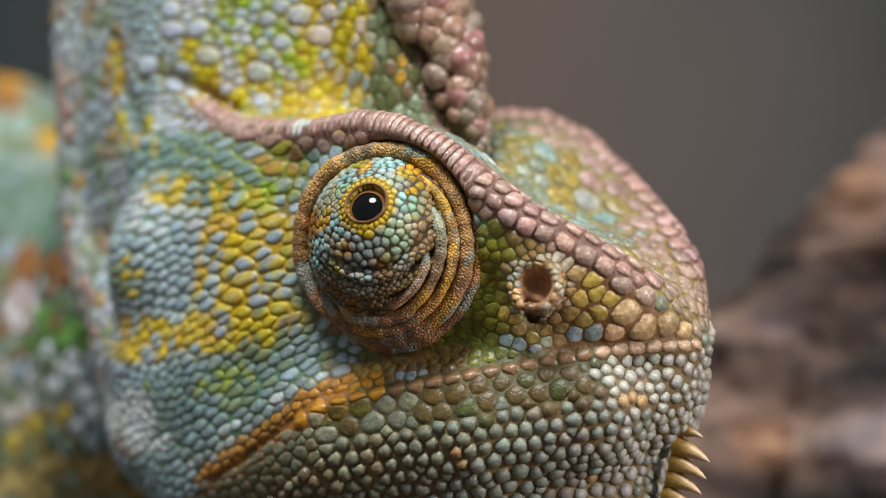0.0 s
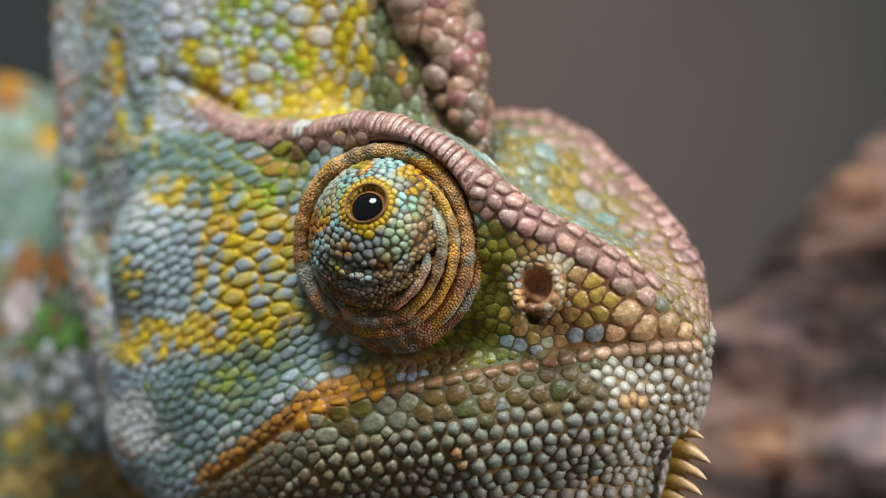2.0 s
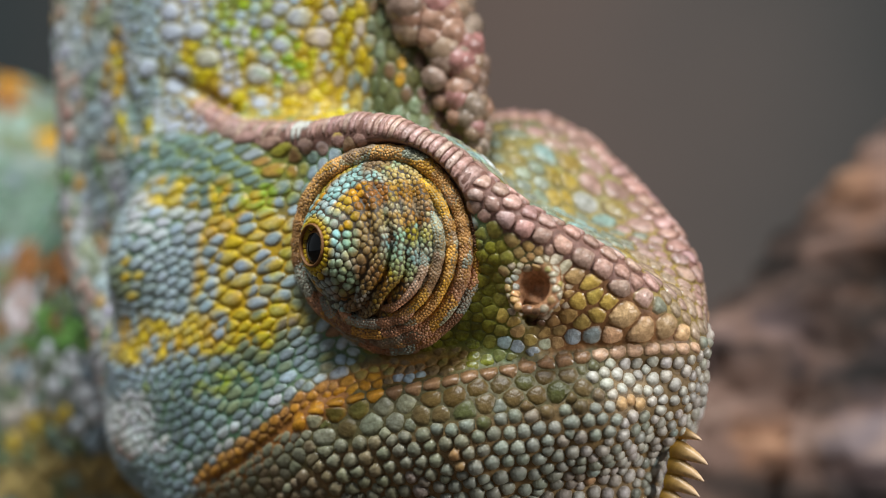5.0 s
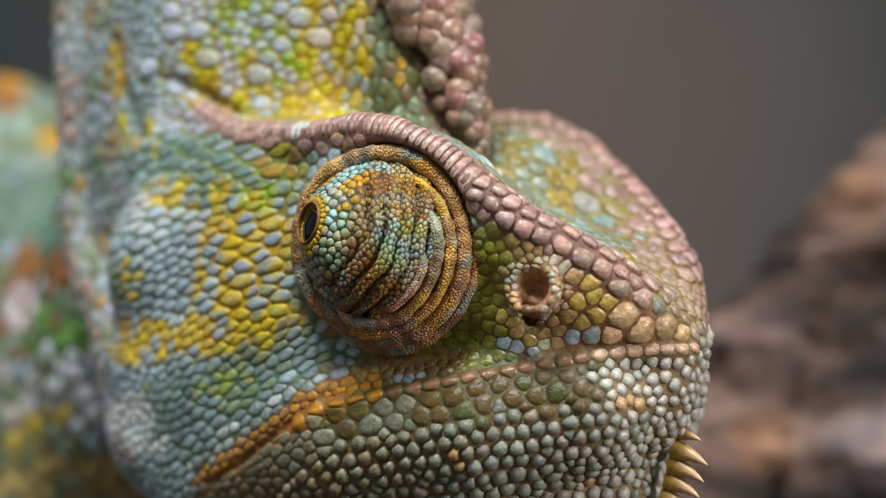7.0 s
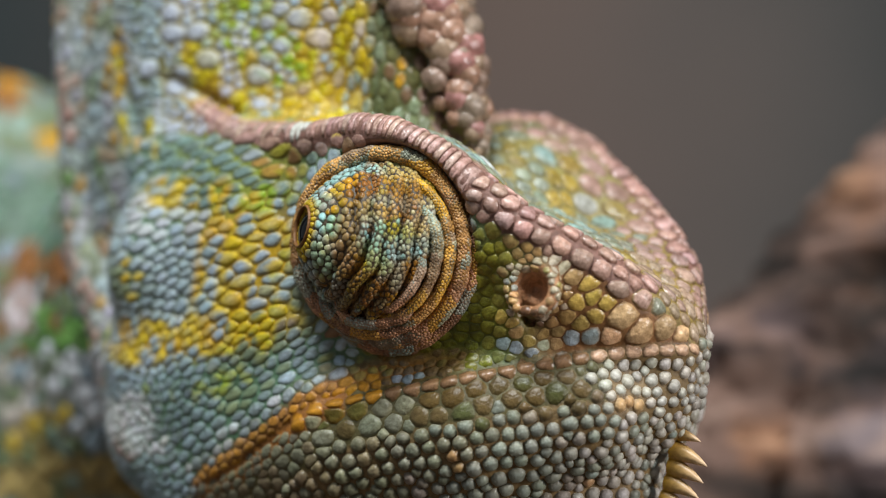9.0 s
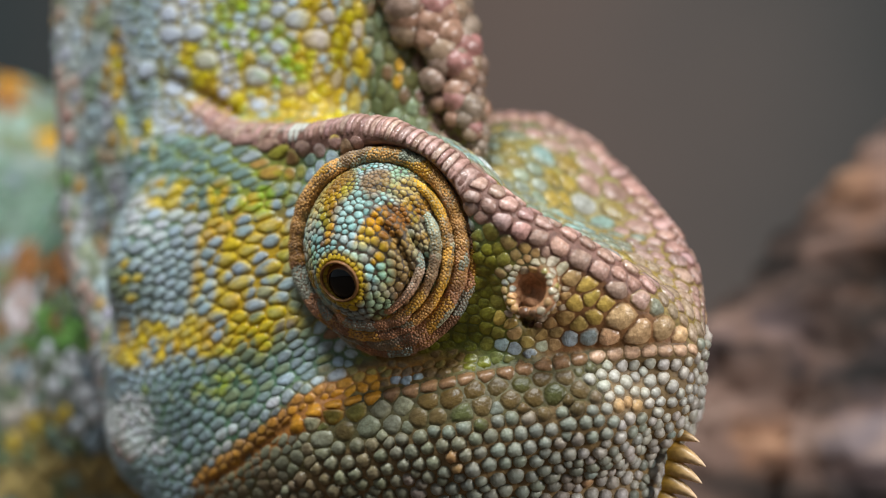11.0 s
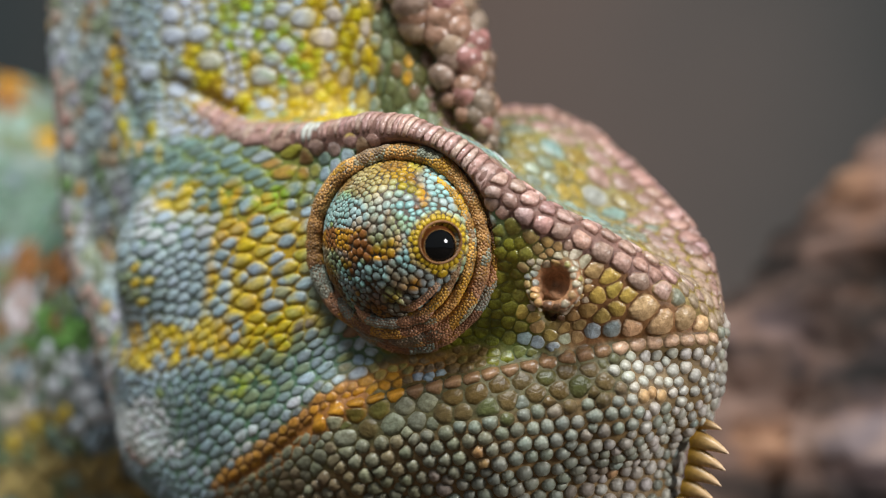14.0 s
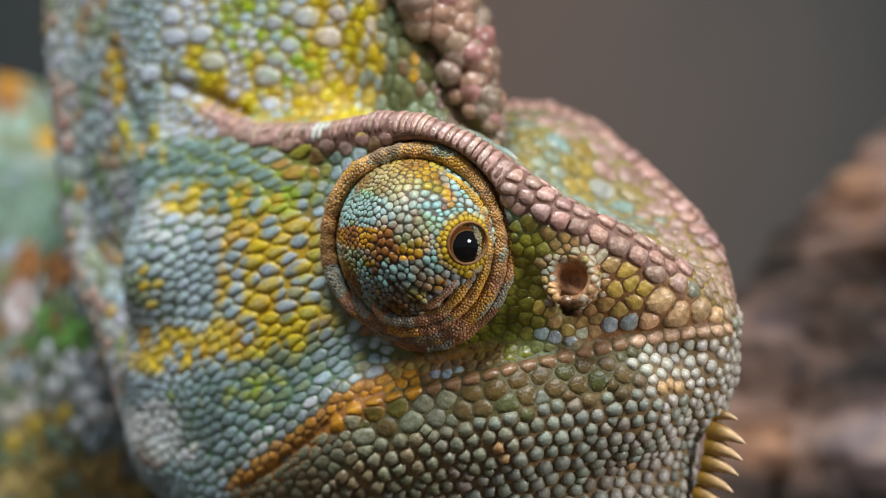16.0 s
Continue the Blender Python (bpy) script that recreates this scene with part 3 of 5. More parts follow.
    paint(jaw * np.clip(2.6 - depth / 42, 0, 1) * (u < 1080) * (u > 560), (0.11, 0.068, 0.02))
    paint(jaw * np.clip(2.6 - depth / 46, 0, 1) * (u < 1080) * (u > 560) * 0.5, (0.066, 0.076, 0.018))
    paint(jaw * (depth > 95) * (depth < 165) * np.clip((980 - u) / 150, 0, 1) * 0.7, (0.17, 0.175, 0.13))
    # olive-brown, with the shade under cheek and lip painted in as darker tint
    paint(jaw * blob(u, v, 560, 830, 220, 90, 12) * 0.85, (0.20, 0.205, 0.14))
    paint(jaw * blob(u, v, 500, 860, 150, 60, 20) * 0.6, (0.20, 0.155, 0.09))
    paint(jaw * np.clip((u - 950) / 200, 0, 0.75), (0.46, 0.44, 0.39))
    paint(jaw * (blob(u, v, 1130, 700, 50, 16) + blob(u, v, 1055, 850, 26, 16) + blob(u, v, 820, 810, 18, 22)) * 0.7, TAN)
    # mouth corner
    corner = (o["gap"] < 27) & (u < 600) & ~o["below"]
    paint(corner * 0.62, ORANGE)
    paint(((o["gap"] < 60) & (o["gap"] > 30) & (u < 560) & ~o["below"]) * 0.35, WHITE)
    paint(((o["gap"] < 22) & (u < 720) & (~o["below"] | (u > 545))) * np.clip((740 - u) / 120, 0, 1), ORANGE)
    paint(blob(u, v, 318, 749, 9, 9) * 1.0, ORANGE)
    # lids round the eye
    q = np.stack((p[:, 0], np.abs(p[:, 1]), p[:, 2]), 1)
    eye = np.linalg.norm(q - SOCKET, axis=1)
    rim = (eye < 7.65) & (p[:, 1] < 1.6 - SOCKET[1]) & (o["ridge"] > 0.2)
    paint(rim * 1.0, (0.27, 0.155, 0.09))
    shade = (0.76 + 0.48 * rng.random(n)) * (1 - 0.14 * blob(u, v, 450, 420, 130, 220))
    return col * shade[:, None] * (1 + 0.10 * (rng.random((n, 3)) - 0.5)), o, rim


def head_size(p):
    """Radius, direction and stretch of the scales at each point."""
    o = zones(p)
    u, v, n = o["u"], o["v"], len(p)
    rng = np.random.default_rng(5)
    rad, ang, asp = np.full(n, 0.50), np.zeros(n), np.full(n, 1.15)

    def put(mask, r=None, a=None, k=None):
        if r is not None:
            rad[mask] = r
        if a is not None:
            ang[mask] = a
        if k is not None:
            asp[mask] = k

    dice = rng.random(n)
    casque = (v < 235) & (u < 690) & (u > 190)
    put(casque, 0.47, 10, 1.35)
    put(casque & (dice < np.where(u > 300, 0.05, 0.02)), 0.86, -8, 1.5)
    put(casque & (dice > 0.05) & (dice < 0.16), 0.68, -4, 1.5)
    put(u < 215, 0.62, 80, 1.25)
    put((u > 250) & (u < 510) & (v > 215) & (v < 400), 0.72, 8, 2.2)
    put((u > 225) & (u < 520) & (v > 330) & (v < 620), 0.66, 14, 1.85)
    put((u > 200) & (u < 340) & (v > 430) & (v < 560), 0.50, 22, 1.8)
    put((u > 190) & (u < 640) & (v > 560) & ~o["below"], 0.50, 32, 1.85)
    put((u < 290) & (v > 650), 0.38, 10, 1.1)
    put(blob(u, v, 830, 590, 200, 62, 12) > 0.3, 0.38, 10, 1.2)
    put((u > 850) & ~o["below"] & (v > 380), 0.48, 20, 1.15)
    put((u > 1000) & ~o["below"] & (v > 460), 0.66, 20, 1.2)
    put((u > 1090) & ~o["below"] & (v > 460), 0.92, 20, 1.15)
    put((np.hypot(u - 952, v - 508) < 62), 0.26, 0, 1.2)
    put((np.hypot(u - 938, v - 560) < 16) & (o["w"] > 2), -1.0)
    put(o["over"] & (u > 690), 0.62, -30, 1.35)
    put(o["over"] & (u < 760) & (v < 230), 0.55, 85, 1.5)
    jaw = o["below"] & (v > 590)
    depth = v - np.interp(u, MOUTH_PLATE[:, 0], MOUTH_PLATE[:, 1])
    put(jaw, 0.53, 30, 1.12)
    put(jaw & (depth < 76) & (u < 1040) & (u > 600), 0.78, 10, 1.15)
    put(jaw & (u > 1000), 0.46, 60, 1.06)
    put((o["gap"] < 45) & (u < 600), 0.40, 40, 1.6)
    q = np.stack((p[:, 0], np.abs(p[:, 1]), p[:, 2]), 1)
    eye = np.linalg.norm(q - SOCKET, axis=1)
    rim = (eye < 7.65) & (p[:, 1] < 1.6 - SOCKET[1])
    put(rim, -1.0)
    put(o["ridge"] < 0.12, -1.0)
    put((eye < 6.7) & (p[:, 1] < 0), -1.0)
    put((o["gap"] < 2) & (u > 400), -1.0)
    put((np.hypot(u - 952, v - 508) < 36) & (o["w"] > 2), -1.0)
    rad *= 0.80 + 0.40 * rng.random(n)
    far = p[:, 1] > 4.5
    rad[far & ~(o["ridge"] < 0.3)] *= 1.5
    c, s = np.cos(np.radians(ang)), np.sin(np.radians(ang))
    return rad, np.stack((c, np.zeros(n), s), 1), asp


# ---------------------------------------------------------------- the chameleon
FLOOR_Z = -0.060
CHAMELEON = Matrix.Translation((-0.030, 0.030, FLOOR_Z))
HEAD_REST = pose(0, BACK / 1000, 0, LEAN, 0, -TURN)
chameleon = tagged(new("chameleon"), "green, yellow and pale blue chameleon with a pink crest", "chameleon")
chameleon.matrix_basis = CHAMELEON
rng = np.random.default_rng(11)


def build_head():
    verts, quads = nets(form, (-42, -14.5, -26), (25.5, 14.5, 30), 0.46)
    for _ in range(2):
        verts = verts - np.clip(form(verts), -0.3, 0.3)[:, None] * slope(form, verts)
    soft = head_edge(verts)
    head = piece("head", mesh_from("head", verts, quads, soft), MAT_SKIN, chameleon, "scaly wedge-shaped head with a tall casque")
    # rows laid along the lip and the brow
    rows = []
    lip = trace(form, MOUTH_PLATE[10:, 0], MOUTH_PLATE[10:, 1] + 13)
    dist = np.concatenate(([0], np.cumsum(np.linalg.norm(np.diff(lip, axis=0), axis=1))))
    s = 0.0
    while s < dist[-1]:
        p = np.array([np.interp(s, dist, lip[:, k]) for k in range(3)])
        r = 0.78 - 0.24 * s / dist[-1]
        rows.append((p[0], -p[1], p[2], r, "lip"))
        s += r * 2.06
    # jaw: two rows of wide plates under the lip, then staggered rows of beads that follow the mouth
    depth, row, spots = 36.0, 0, []
    while depth < 350:
        wide = 41.0 if row < 2 else 28.0
        u = (560.0 if row < 2 else 470.0) + wide * 0.5 * (row % 2)
        while u < (1040 if row < 2 else 1228):
            gap = wide * (1.0 if u < 980 else float(np.interp(u, (980, 1120, 1228), (1.0, 0.86, 0.6))))
            v = float(np.interp(u, MOUTH_PLATE[:, 0], MOUTH_PLATE[:, 1])) + depth * (1 + 0.0002 * (u - 800)) + 0.3 * wide * (rng.random() - 0.5)
            if v < 915:
                spots.append((u + 0.3 * wide * (rng.random() - 0.5), v, gap / 50 * (0.86 + 0.28 * rng.random())))
            u += gap
        depth += 33.0 if row < 1 else (30.0 if row < 2 else 24.5)
        row += 1
    spots = np.array(spots)
    found = trace(form, spots[:, 0], spots[:, 1])
    for p, r, off in zip(found, spots[:, 2], form(found)):
        if abs(float(off)) < 0.15:
            rows.append((p[0], -p[1], p[2], r, "bead"))
    line = smooth_line(RIDGE, 160)
    rr = np.interp(np.linspace(0, 10, 160), range(11), RIDGE_R)
    dist = np.concatenate(([0], np.cumsum(np.linalg.norm(np.diff(line, axis=0), axis=1))))
    s, k = 0.6, 0
    while s < dist[-1] - 0.2:
        p = np.array([np.interp(s, dist, line[:, k2]) for k2 in range(3)])
        u, v = plate(p[None])
        rad = float(np.interp(s, dist, rr))
        front = float(np.clip((u[0] - 800) / 120, 0, 1))
        r = 0.34 + 0.52 * front
        for side in (-1, 1):
            if front < 0.5:
                for turn in ((62,) if side < 0 else (60,)):
                    out = np.array((0.1, math.cos(radians(turn)), math.sin(radians(turn))))
                    c = p + out / np.linalg.norm(out) * rad
                    rows.append((c[0], side * c[1], c[2], r, "rib"))
            else:
                for turn in (4 + 18 * rng.random(), 55 + 22 * rng.random(), 112 + 14 * rng.random()):
                    out = np.array((0.5 * (rng.random() - 0.5) + 0.2 * (k % 2), math.cos(radians(turn)), math.sin(radians(turn))))
                    c = p + out / np.linalg.norm(out) * rad
                    rows.append((c[0], side * c[1], c[2], r * (0.72 + 0.46 * rng.random()), "knob"))
        s += r * ((1.2 + 1.0 * rng.random()) if front < 0.5 else (1.5 + 0.8 * rng.random()))
        k += 1
    fp = np.array([r[:4] for r in rows])
    fk = np.array([r[4] for r in rows])
    p, rad, along, asp = scatter(verts, quads, 90000, head_size, np.random.default_rng(8), [tuple(x) for x in fp[:, :4].tolist()])
    m = len(fp)
    rp = fp[:, :3]
    ral = np.tile(np.array((1.0, 0.0, 0.2)), (m, 1))
    rasp = np.full(m, 1.05)
    rasp[fk == "lip"] = 1.12
    rasp[fk == "rib"] = 0.26
    rrad = fp[:, 3].copy()
    rrad[fk == "rib"] *= 1.75
    ral[fk == "rib"] = (0.9, 0.0, -0.3)
    pos = np.vstack((rp, p))
    rad, along, asp = np.concatenate((rrad, rad)), np.vstack((ral, along)), np.concatenate((rasp, asp))
    kind = np.concatenate((fk, np.full(len(p), "")))
    for _ in range(2):
        pos = pos - np.clip(form(pos), -0.4, 0.4)[:, None] * slope(form, pos)
    pos = settle(pos, rad, along, asp, kind != "", form)
    kind[kind == "bead"] = ""
    nor = slope(form, pos, 0.12)
    tint, o, rim = head_tint(pos, np.random.default_rng(21))
    tint[(kind == "rib") | (kind == "knob")] = np.array((0.47, 0.30, 0.255)) * (0.75 + 0.5 * rng.random(((kind == "rib") | (kind == "knob")).sum()))[:, None] * (1 + 0.16 * (rng.random((((kind == "rib") | (kind == "knob")).sum(), 3)) - 0.5))
    white = (kind == "rib") & (pos[:, 1] < 0)
    pale = np.argwhere(white).ravel()
    pale = pale[np.argsort(np.hypot(o["u"][pale] - 542, o["v"][pale] - 226))[:3]]
    tint[pale] = np.array((0.62, 0.64, 0.58))
    lips = kind == "lip"
    lu = o["u"][lips]
    lc = np.where((lu < 670)[:, None], np.array(ORANGE), np.where((lu < 1050)[:, None], np.array((0.235, 0.13, 0.065)), np.array((0.50, 0.32, 0.21))))
    tint[lips] = lc * (0.85 + 0.3 * rng.random(lips.sum()))[:, None]
    crown = (o["v"] < 235) & (o["u"] < 655) & (o["u"] > 230) & (kind == "")
    tint[crown & (rad > 0.60)] = np.where((o["u"][crown & (rad > 0.60)] > 560)[:, None], np.array((0.64, 0.53, 0.47)), np.array((0.52, 0.56, 0.66))) * (0.85 + 0.3 * rng.random((crown & (rad > 0.60)).sum()))[:, None]
    high = rad * 0.24
    high[crown & (rad > 0.60)] *= 0.8
    cheeky = (o["u"] < 560) & (o["v"] > 330) & (o["v"] < 640) & ~o["below"]
    high[cheeky] = rad[cheeky] * 0.30
    high[o["u"] < 225] = rad[o["u"] < 225] * 0.22
    edge = head_edge(pos)
    high[kind == "rib"] = 0.06 + 0.13 * rng.random((kind == "rib").sum())
    high[kind == "knob"] = 0.20 + 0.12 * rng.random((kind == "knob").sum())
    flat = blob(o["u"], o["v"], 830, 590, 200, 62, 12) > 0.3
    high[flat] = rad[flat] * 0.16
    jaw = o["below"] & (o["v"] > 590) & ~lips
    high[jaw] = rad[jaw] * 0.66
    high[jaw & (o["gap"] < 80) & (o["u"] < 1040)] *= 0.3
    ringed = np.hypot(o["u"] - 952, o["v"] - 508) < 66
    high[ringed] = rad[ringed] * 0.28
    high[lips] = 0.11
    vs, fs = cells(pos, nor, rad, along, asp, high, form, curl=kind != "", fill=np.where(jaw & ~((o["gap"] < 85) & (o["u"] < 1040)), 1.14, 1.5))
    u, v = o["u"], o["v"]
    plated = (kind == "knob") | ((u > 860) & (kind == "") & ~jaw & ~rim)
    vs[plated, 24:36] = vs[plated, 36:37] + (vs[plated, 24:36] - vs[plated, 36:37]) * 1.42
    edge[rim] = tint[rim] * 0.6
    from mathutils import kdtree
    tree = kdtree.KDTree(len(pos))
    for i, p in enumerate(pos):
        tree.insert(p, i)
    tree.balance()
    about = tint[np.array([[k for _, k, _ in tree.find_n(p, 7)] for p in pos])].mean(1)
    plain = (kind == "") & ~rim
    tint[plain] += (about[plain] - tint[plain]) * 0.18
    edge[plain] += (about[plain] - edge[plain]) * 0.45
    bleed = np.where(jaw | flat | lips, 0.55, 1.0)
    every = rimmed(tint, edge, vs.shape[1], 12, bleed)
    wash, share = head_wash(vs.reshape(-1, 3))
    level = np.repeat((0.97, 0.95, 0.82, 0.70), (12, 12, 12, 1))[None] * np.where(jaw | (kind != "") | rim, 0, np.where((v < 235) & (rad > 0.60), 0.45, np.where(v < 235, 1.2, 1.0)))[:, None]
    every += (wash.reshape(every.shape) - every) * np.clip(share.reshape(every.shape[:2]) * level, 0, 1)[..., None]
    near_side = pos[:, 1] < 0.5
    named = [("lip_scale", kind == "lip"), ("brow_scale", kind != ""), ("jaw_scale", jaw), ("casque_scale", (v < 235) & (u < 700)),
             ("neck_scale", u < 215), ("cheek_scale", u < 680), ("snout_scale", u >= 680)]
    heart = {"jaw_scale": (1000, 720), "casque_scale": (520, 120), "cheek_scale": (420, 480), "snout_scale": (1050, 520), "neck_scale": (160, 400)}
    left = np.ones(len(pos), bool)
    for name, mask in named:
        mask = mask & left
        left = left & ~mask
        order = np.argwhere(mask & near_side).ravel()
        if name in heart:
            order = order[np.argsort(np.hypot(u[order] - heart[name][0], v[order] - heart[name][1]))]
        order = order[:0 if name == "neck_scale" else 280]
        for i in order.tolist():
            base = vs[i].mean(0)
            ob = piece(name, mesh_from(name, vs[i] - base, fs, every[i]), MAT_KNOB if name in ("lip_scale", "brow_scale", "snout_scale") else MAT_SCALE, head)
            ob.location = Vector(base) * 0.001
        mask[order] = False
        if mask.any():
            a, b, c = spread(vs[mask], fs, tint[mask])
            piece(name.replace("_scale", "_pebbling"), mesh_from(name, a, b, every[mask].reshape(-1, 3)), MAT_KNOB if name in ("lip_scale", "brow_scale", "snout_scale") else MAT_SCALE, head, kind="stuff")
    return head


head = build_head()


def lump_mesh(name, seed, flat=1.0, points=3):
    """A rounded, slightly uneven knob of radius one millimetre."""
    bm = bmesh.new()
    bmesh.ops.create_icosphere(bm, subdivisions=points, radius=1.0)
    for vert in bm.verts:
        k = 1 + 0.12 * noise.noise(vert.co * 1.7 + Vector((seed, 0, 0))) + 0.05 * noise.noise(vert.co * 5 + Vector((seed, 3, 0)))
        vert.co = Vector((vert.co.x * k, vert.co.y * k, vert.co.z * k * flat)) * 0.001
    me = bpy.data.meshes.new(name)
    bm.to_mesh(me)
    bm.free()
    for f in me.polygons:
        f.use_smooth = True
    a = me.attributes.new("tint", "FLOAT_COLOR", "POINT")
    c = [x * (0.55 + 0.35 * random.random()) for x in PINK]
    a.data.foreach_set("color", [*c, 1.0] * len(me.vertices))
    return me


def build_crest():
    """Pink knobs heaped along the casque's middle keel."""
    shapes = [lump_mesh("crest_tubercle", k * 3.1, 0.9, 2) for k in range(5)]
    line = smooth_line(CREST, 90)
    rr = np.interp(np.linspace(0, 4, 90), range(5), CREST_R)
    r2 = np.random.default_rng(4)
    for i in range(0, 90, 2):
        if line[i][2] > 24:
            continue
        for turn in (-112, -75, -35, 5, 45):
            size = float(np.interp(i, (20, 55, 89), (1.55, 1.15, 0.55))) * (0.7 + 0.5 * r2.random())
            if r2.random() < 0.62:
                continue
            a = radians(turn + 20 * (r2.random() - 0.5))
            c = line[i] + np.array((math.cos(a), math.sin(a), 0)) * rr[i] * (1.12 if turn > -100 else 1.75) + np.array((0, 0, 0.5 * (r2.random() - 0.5)))
            ob = piece("crest_tubercle", shapes[int(r2.integers(5))], MAT_KNOB, head)
            ob.matrix_basis = Matrix.LocRotScale(Vector(c) * 0.001, Euler(tuple(r2.random(3) * 6)), Vector((size,) * 3))


build_crest()


def spike_mesh():
    """A blunt-based, curved and pointed beard spike, three millimetres long."""
    bm = bmesh.new()
    rings = []
    for i in range(9):
        t = i / 8
        r = 0.62 * (1 - t) ** 0.75 + 0.03
        c = Vector((3.0 * t, 0, -0.5 * t * t))
        rings.append([bm.verts.new((c + Vector((0, math.cos(a) * r * 0.8, math.sin(a) * r))) * 0.001) for a in np.linspace(0, 2 * math.pi, 10, endpoint=False)])
    for a, b in zip(rings, rings[1:]):
        for k in range(10):
            bm.faces.new((a[k], a[(k + 1) % 10], b[(k + 1) % 10], b[k]))
    bm.faces.new(rings[-1])
    me = bpy.data.meshes.new("beard_spike")
    bm.to_mesh(me)
    bm.free()
    a = me.attributes.new("tint", "FLOAT_COLOR", "POINT")
    col = []
    for vert in me.vertices:
        t = min(1, vert.co.x / 0.003)
        col += [*(np.array(GOLD) * (1 - t) * 0.9 + np.array((0.55, 0.38, 0.24)) * t), 1.0]
    a.data.foreach_set("color", col)
    for f in me.polygons:
        f.use_smooth = True
    return me


def build_beard():
    me = spike_mesh()
    for u, v, size, lean in ((1196, 762, 0.62, 0), (1186, 790, 0.98, 6), (1182, 818, 0.95, 8), (1176, 846, 0.92, 8), (1168, 874, 0.90, 10), (1158, 902, 0.9, 12), (1140, 930, 0.9, 15)):
        ob = piece("beard_spike", me, MAT_HORN, head)
        p = at(u + 10, v, 0.15)
        ob.matrix_basis = Matrix.LocRotScale(Vector((p[0], -p[1], p[2])) * 0.001, Euler((0, radians(lean), radians(-8))), Vector((size, size * 1.3, size * 1.3)))


build_beard()

# ---------------------------------------------------------------- the eye
EYE_R = 6.18


def turret_r(theta, phi):
    """Distance of the turret's skin from its middle; theta from the pupil, phi round it (0 towards the snout, 90 up)."""
    t = np.degrees(theta)
    r = EYE_R - 0.05 + 1.05 * np.exp(-(t / 28) ** 2)
    fore = np.clip(0.55 + 0.75 * np.cos(phi + radians(38)), 0, 1)
    sway = 2.6 * np.sin(phi * 2 + 0.5) + 1.5 * np.sin(phi * 5 + t * 0.05) + 0.7 * np.sin(phi * 11 - t * 0.1)
    for k, (groove, wide, deep) in enumerate(((42, 2.4, 0.55), (53, 2.7, 0.85), (64, 2.3, 0.70), (74, 2.6, 0.85), (85, 2.3, 0.7), (96, 2.6, 0.7), (107, 2.4, 0.5))):
        r = r - deep * fore * (0.75 + 0.25 * np.sin(phi * 3 + k * 2.1)) * np.exp(-((t - groove - sway) / wide) ** 2)
    r = r + 0.28 * fore * np.clip((t - 34) / 12, 0, 1)
    dip = np.clip((13.0 - t) / 2.0, 0, 1)
    return r - dip * 0.9


def turret_form(p):
    n = np.linalg.norm(p, axis=1)
    theta = np.arccos(np.clip(-p[:, 1] / np.maximum(n, 1e-6), -1, 1))
    return n - turret_r(theta, np.arctan2(p[:, 2], p[:, 0]))


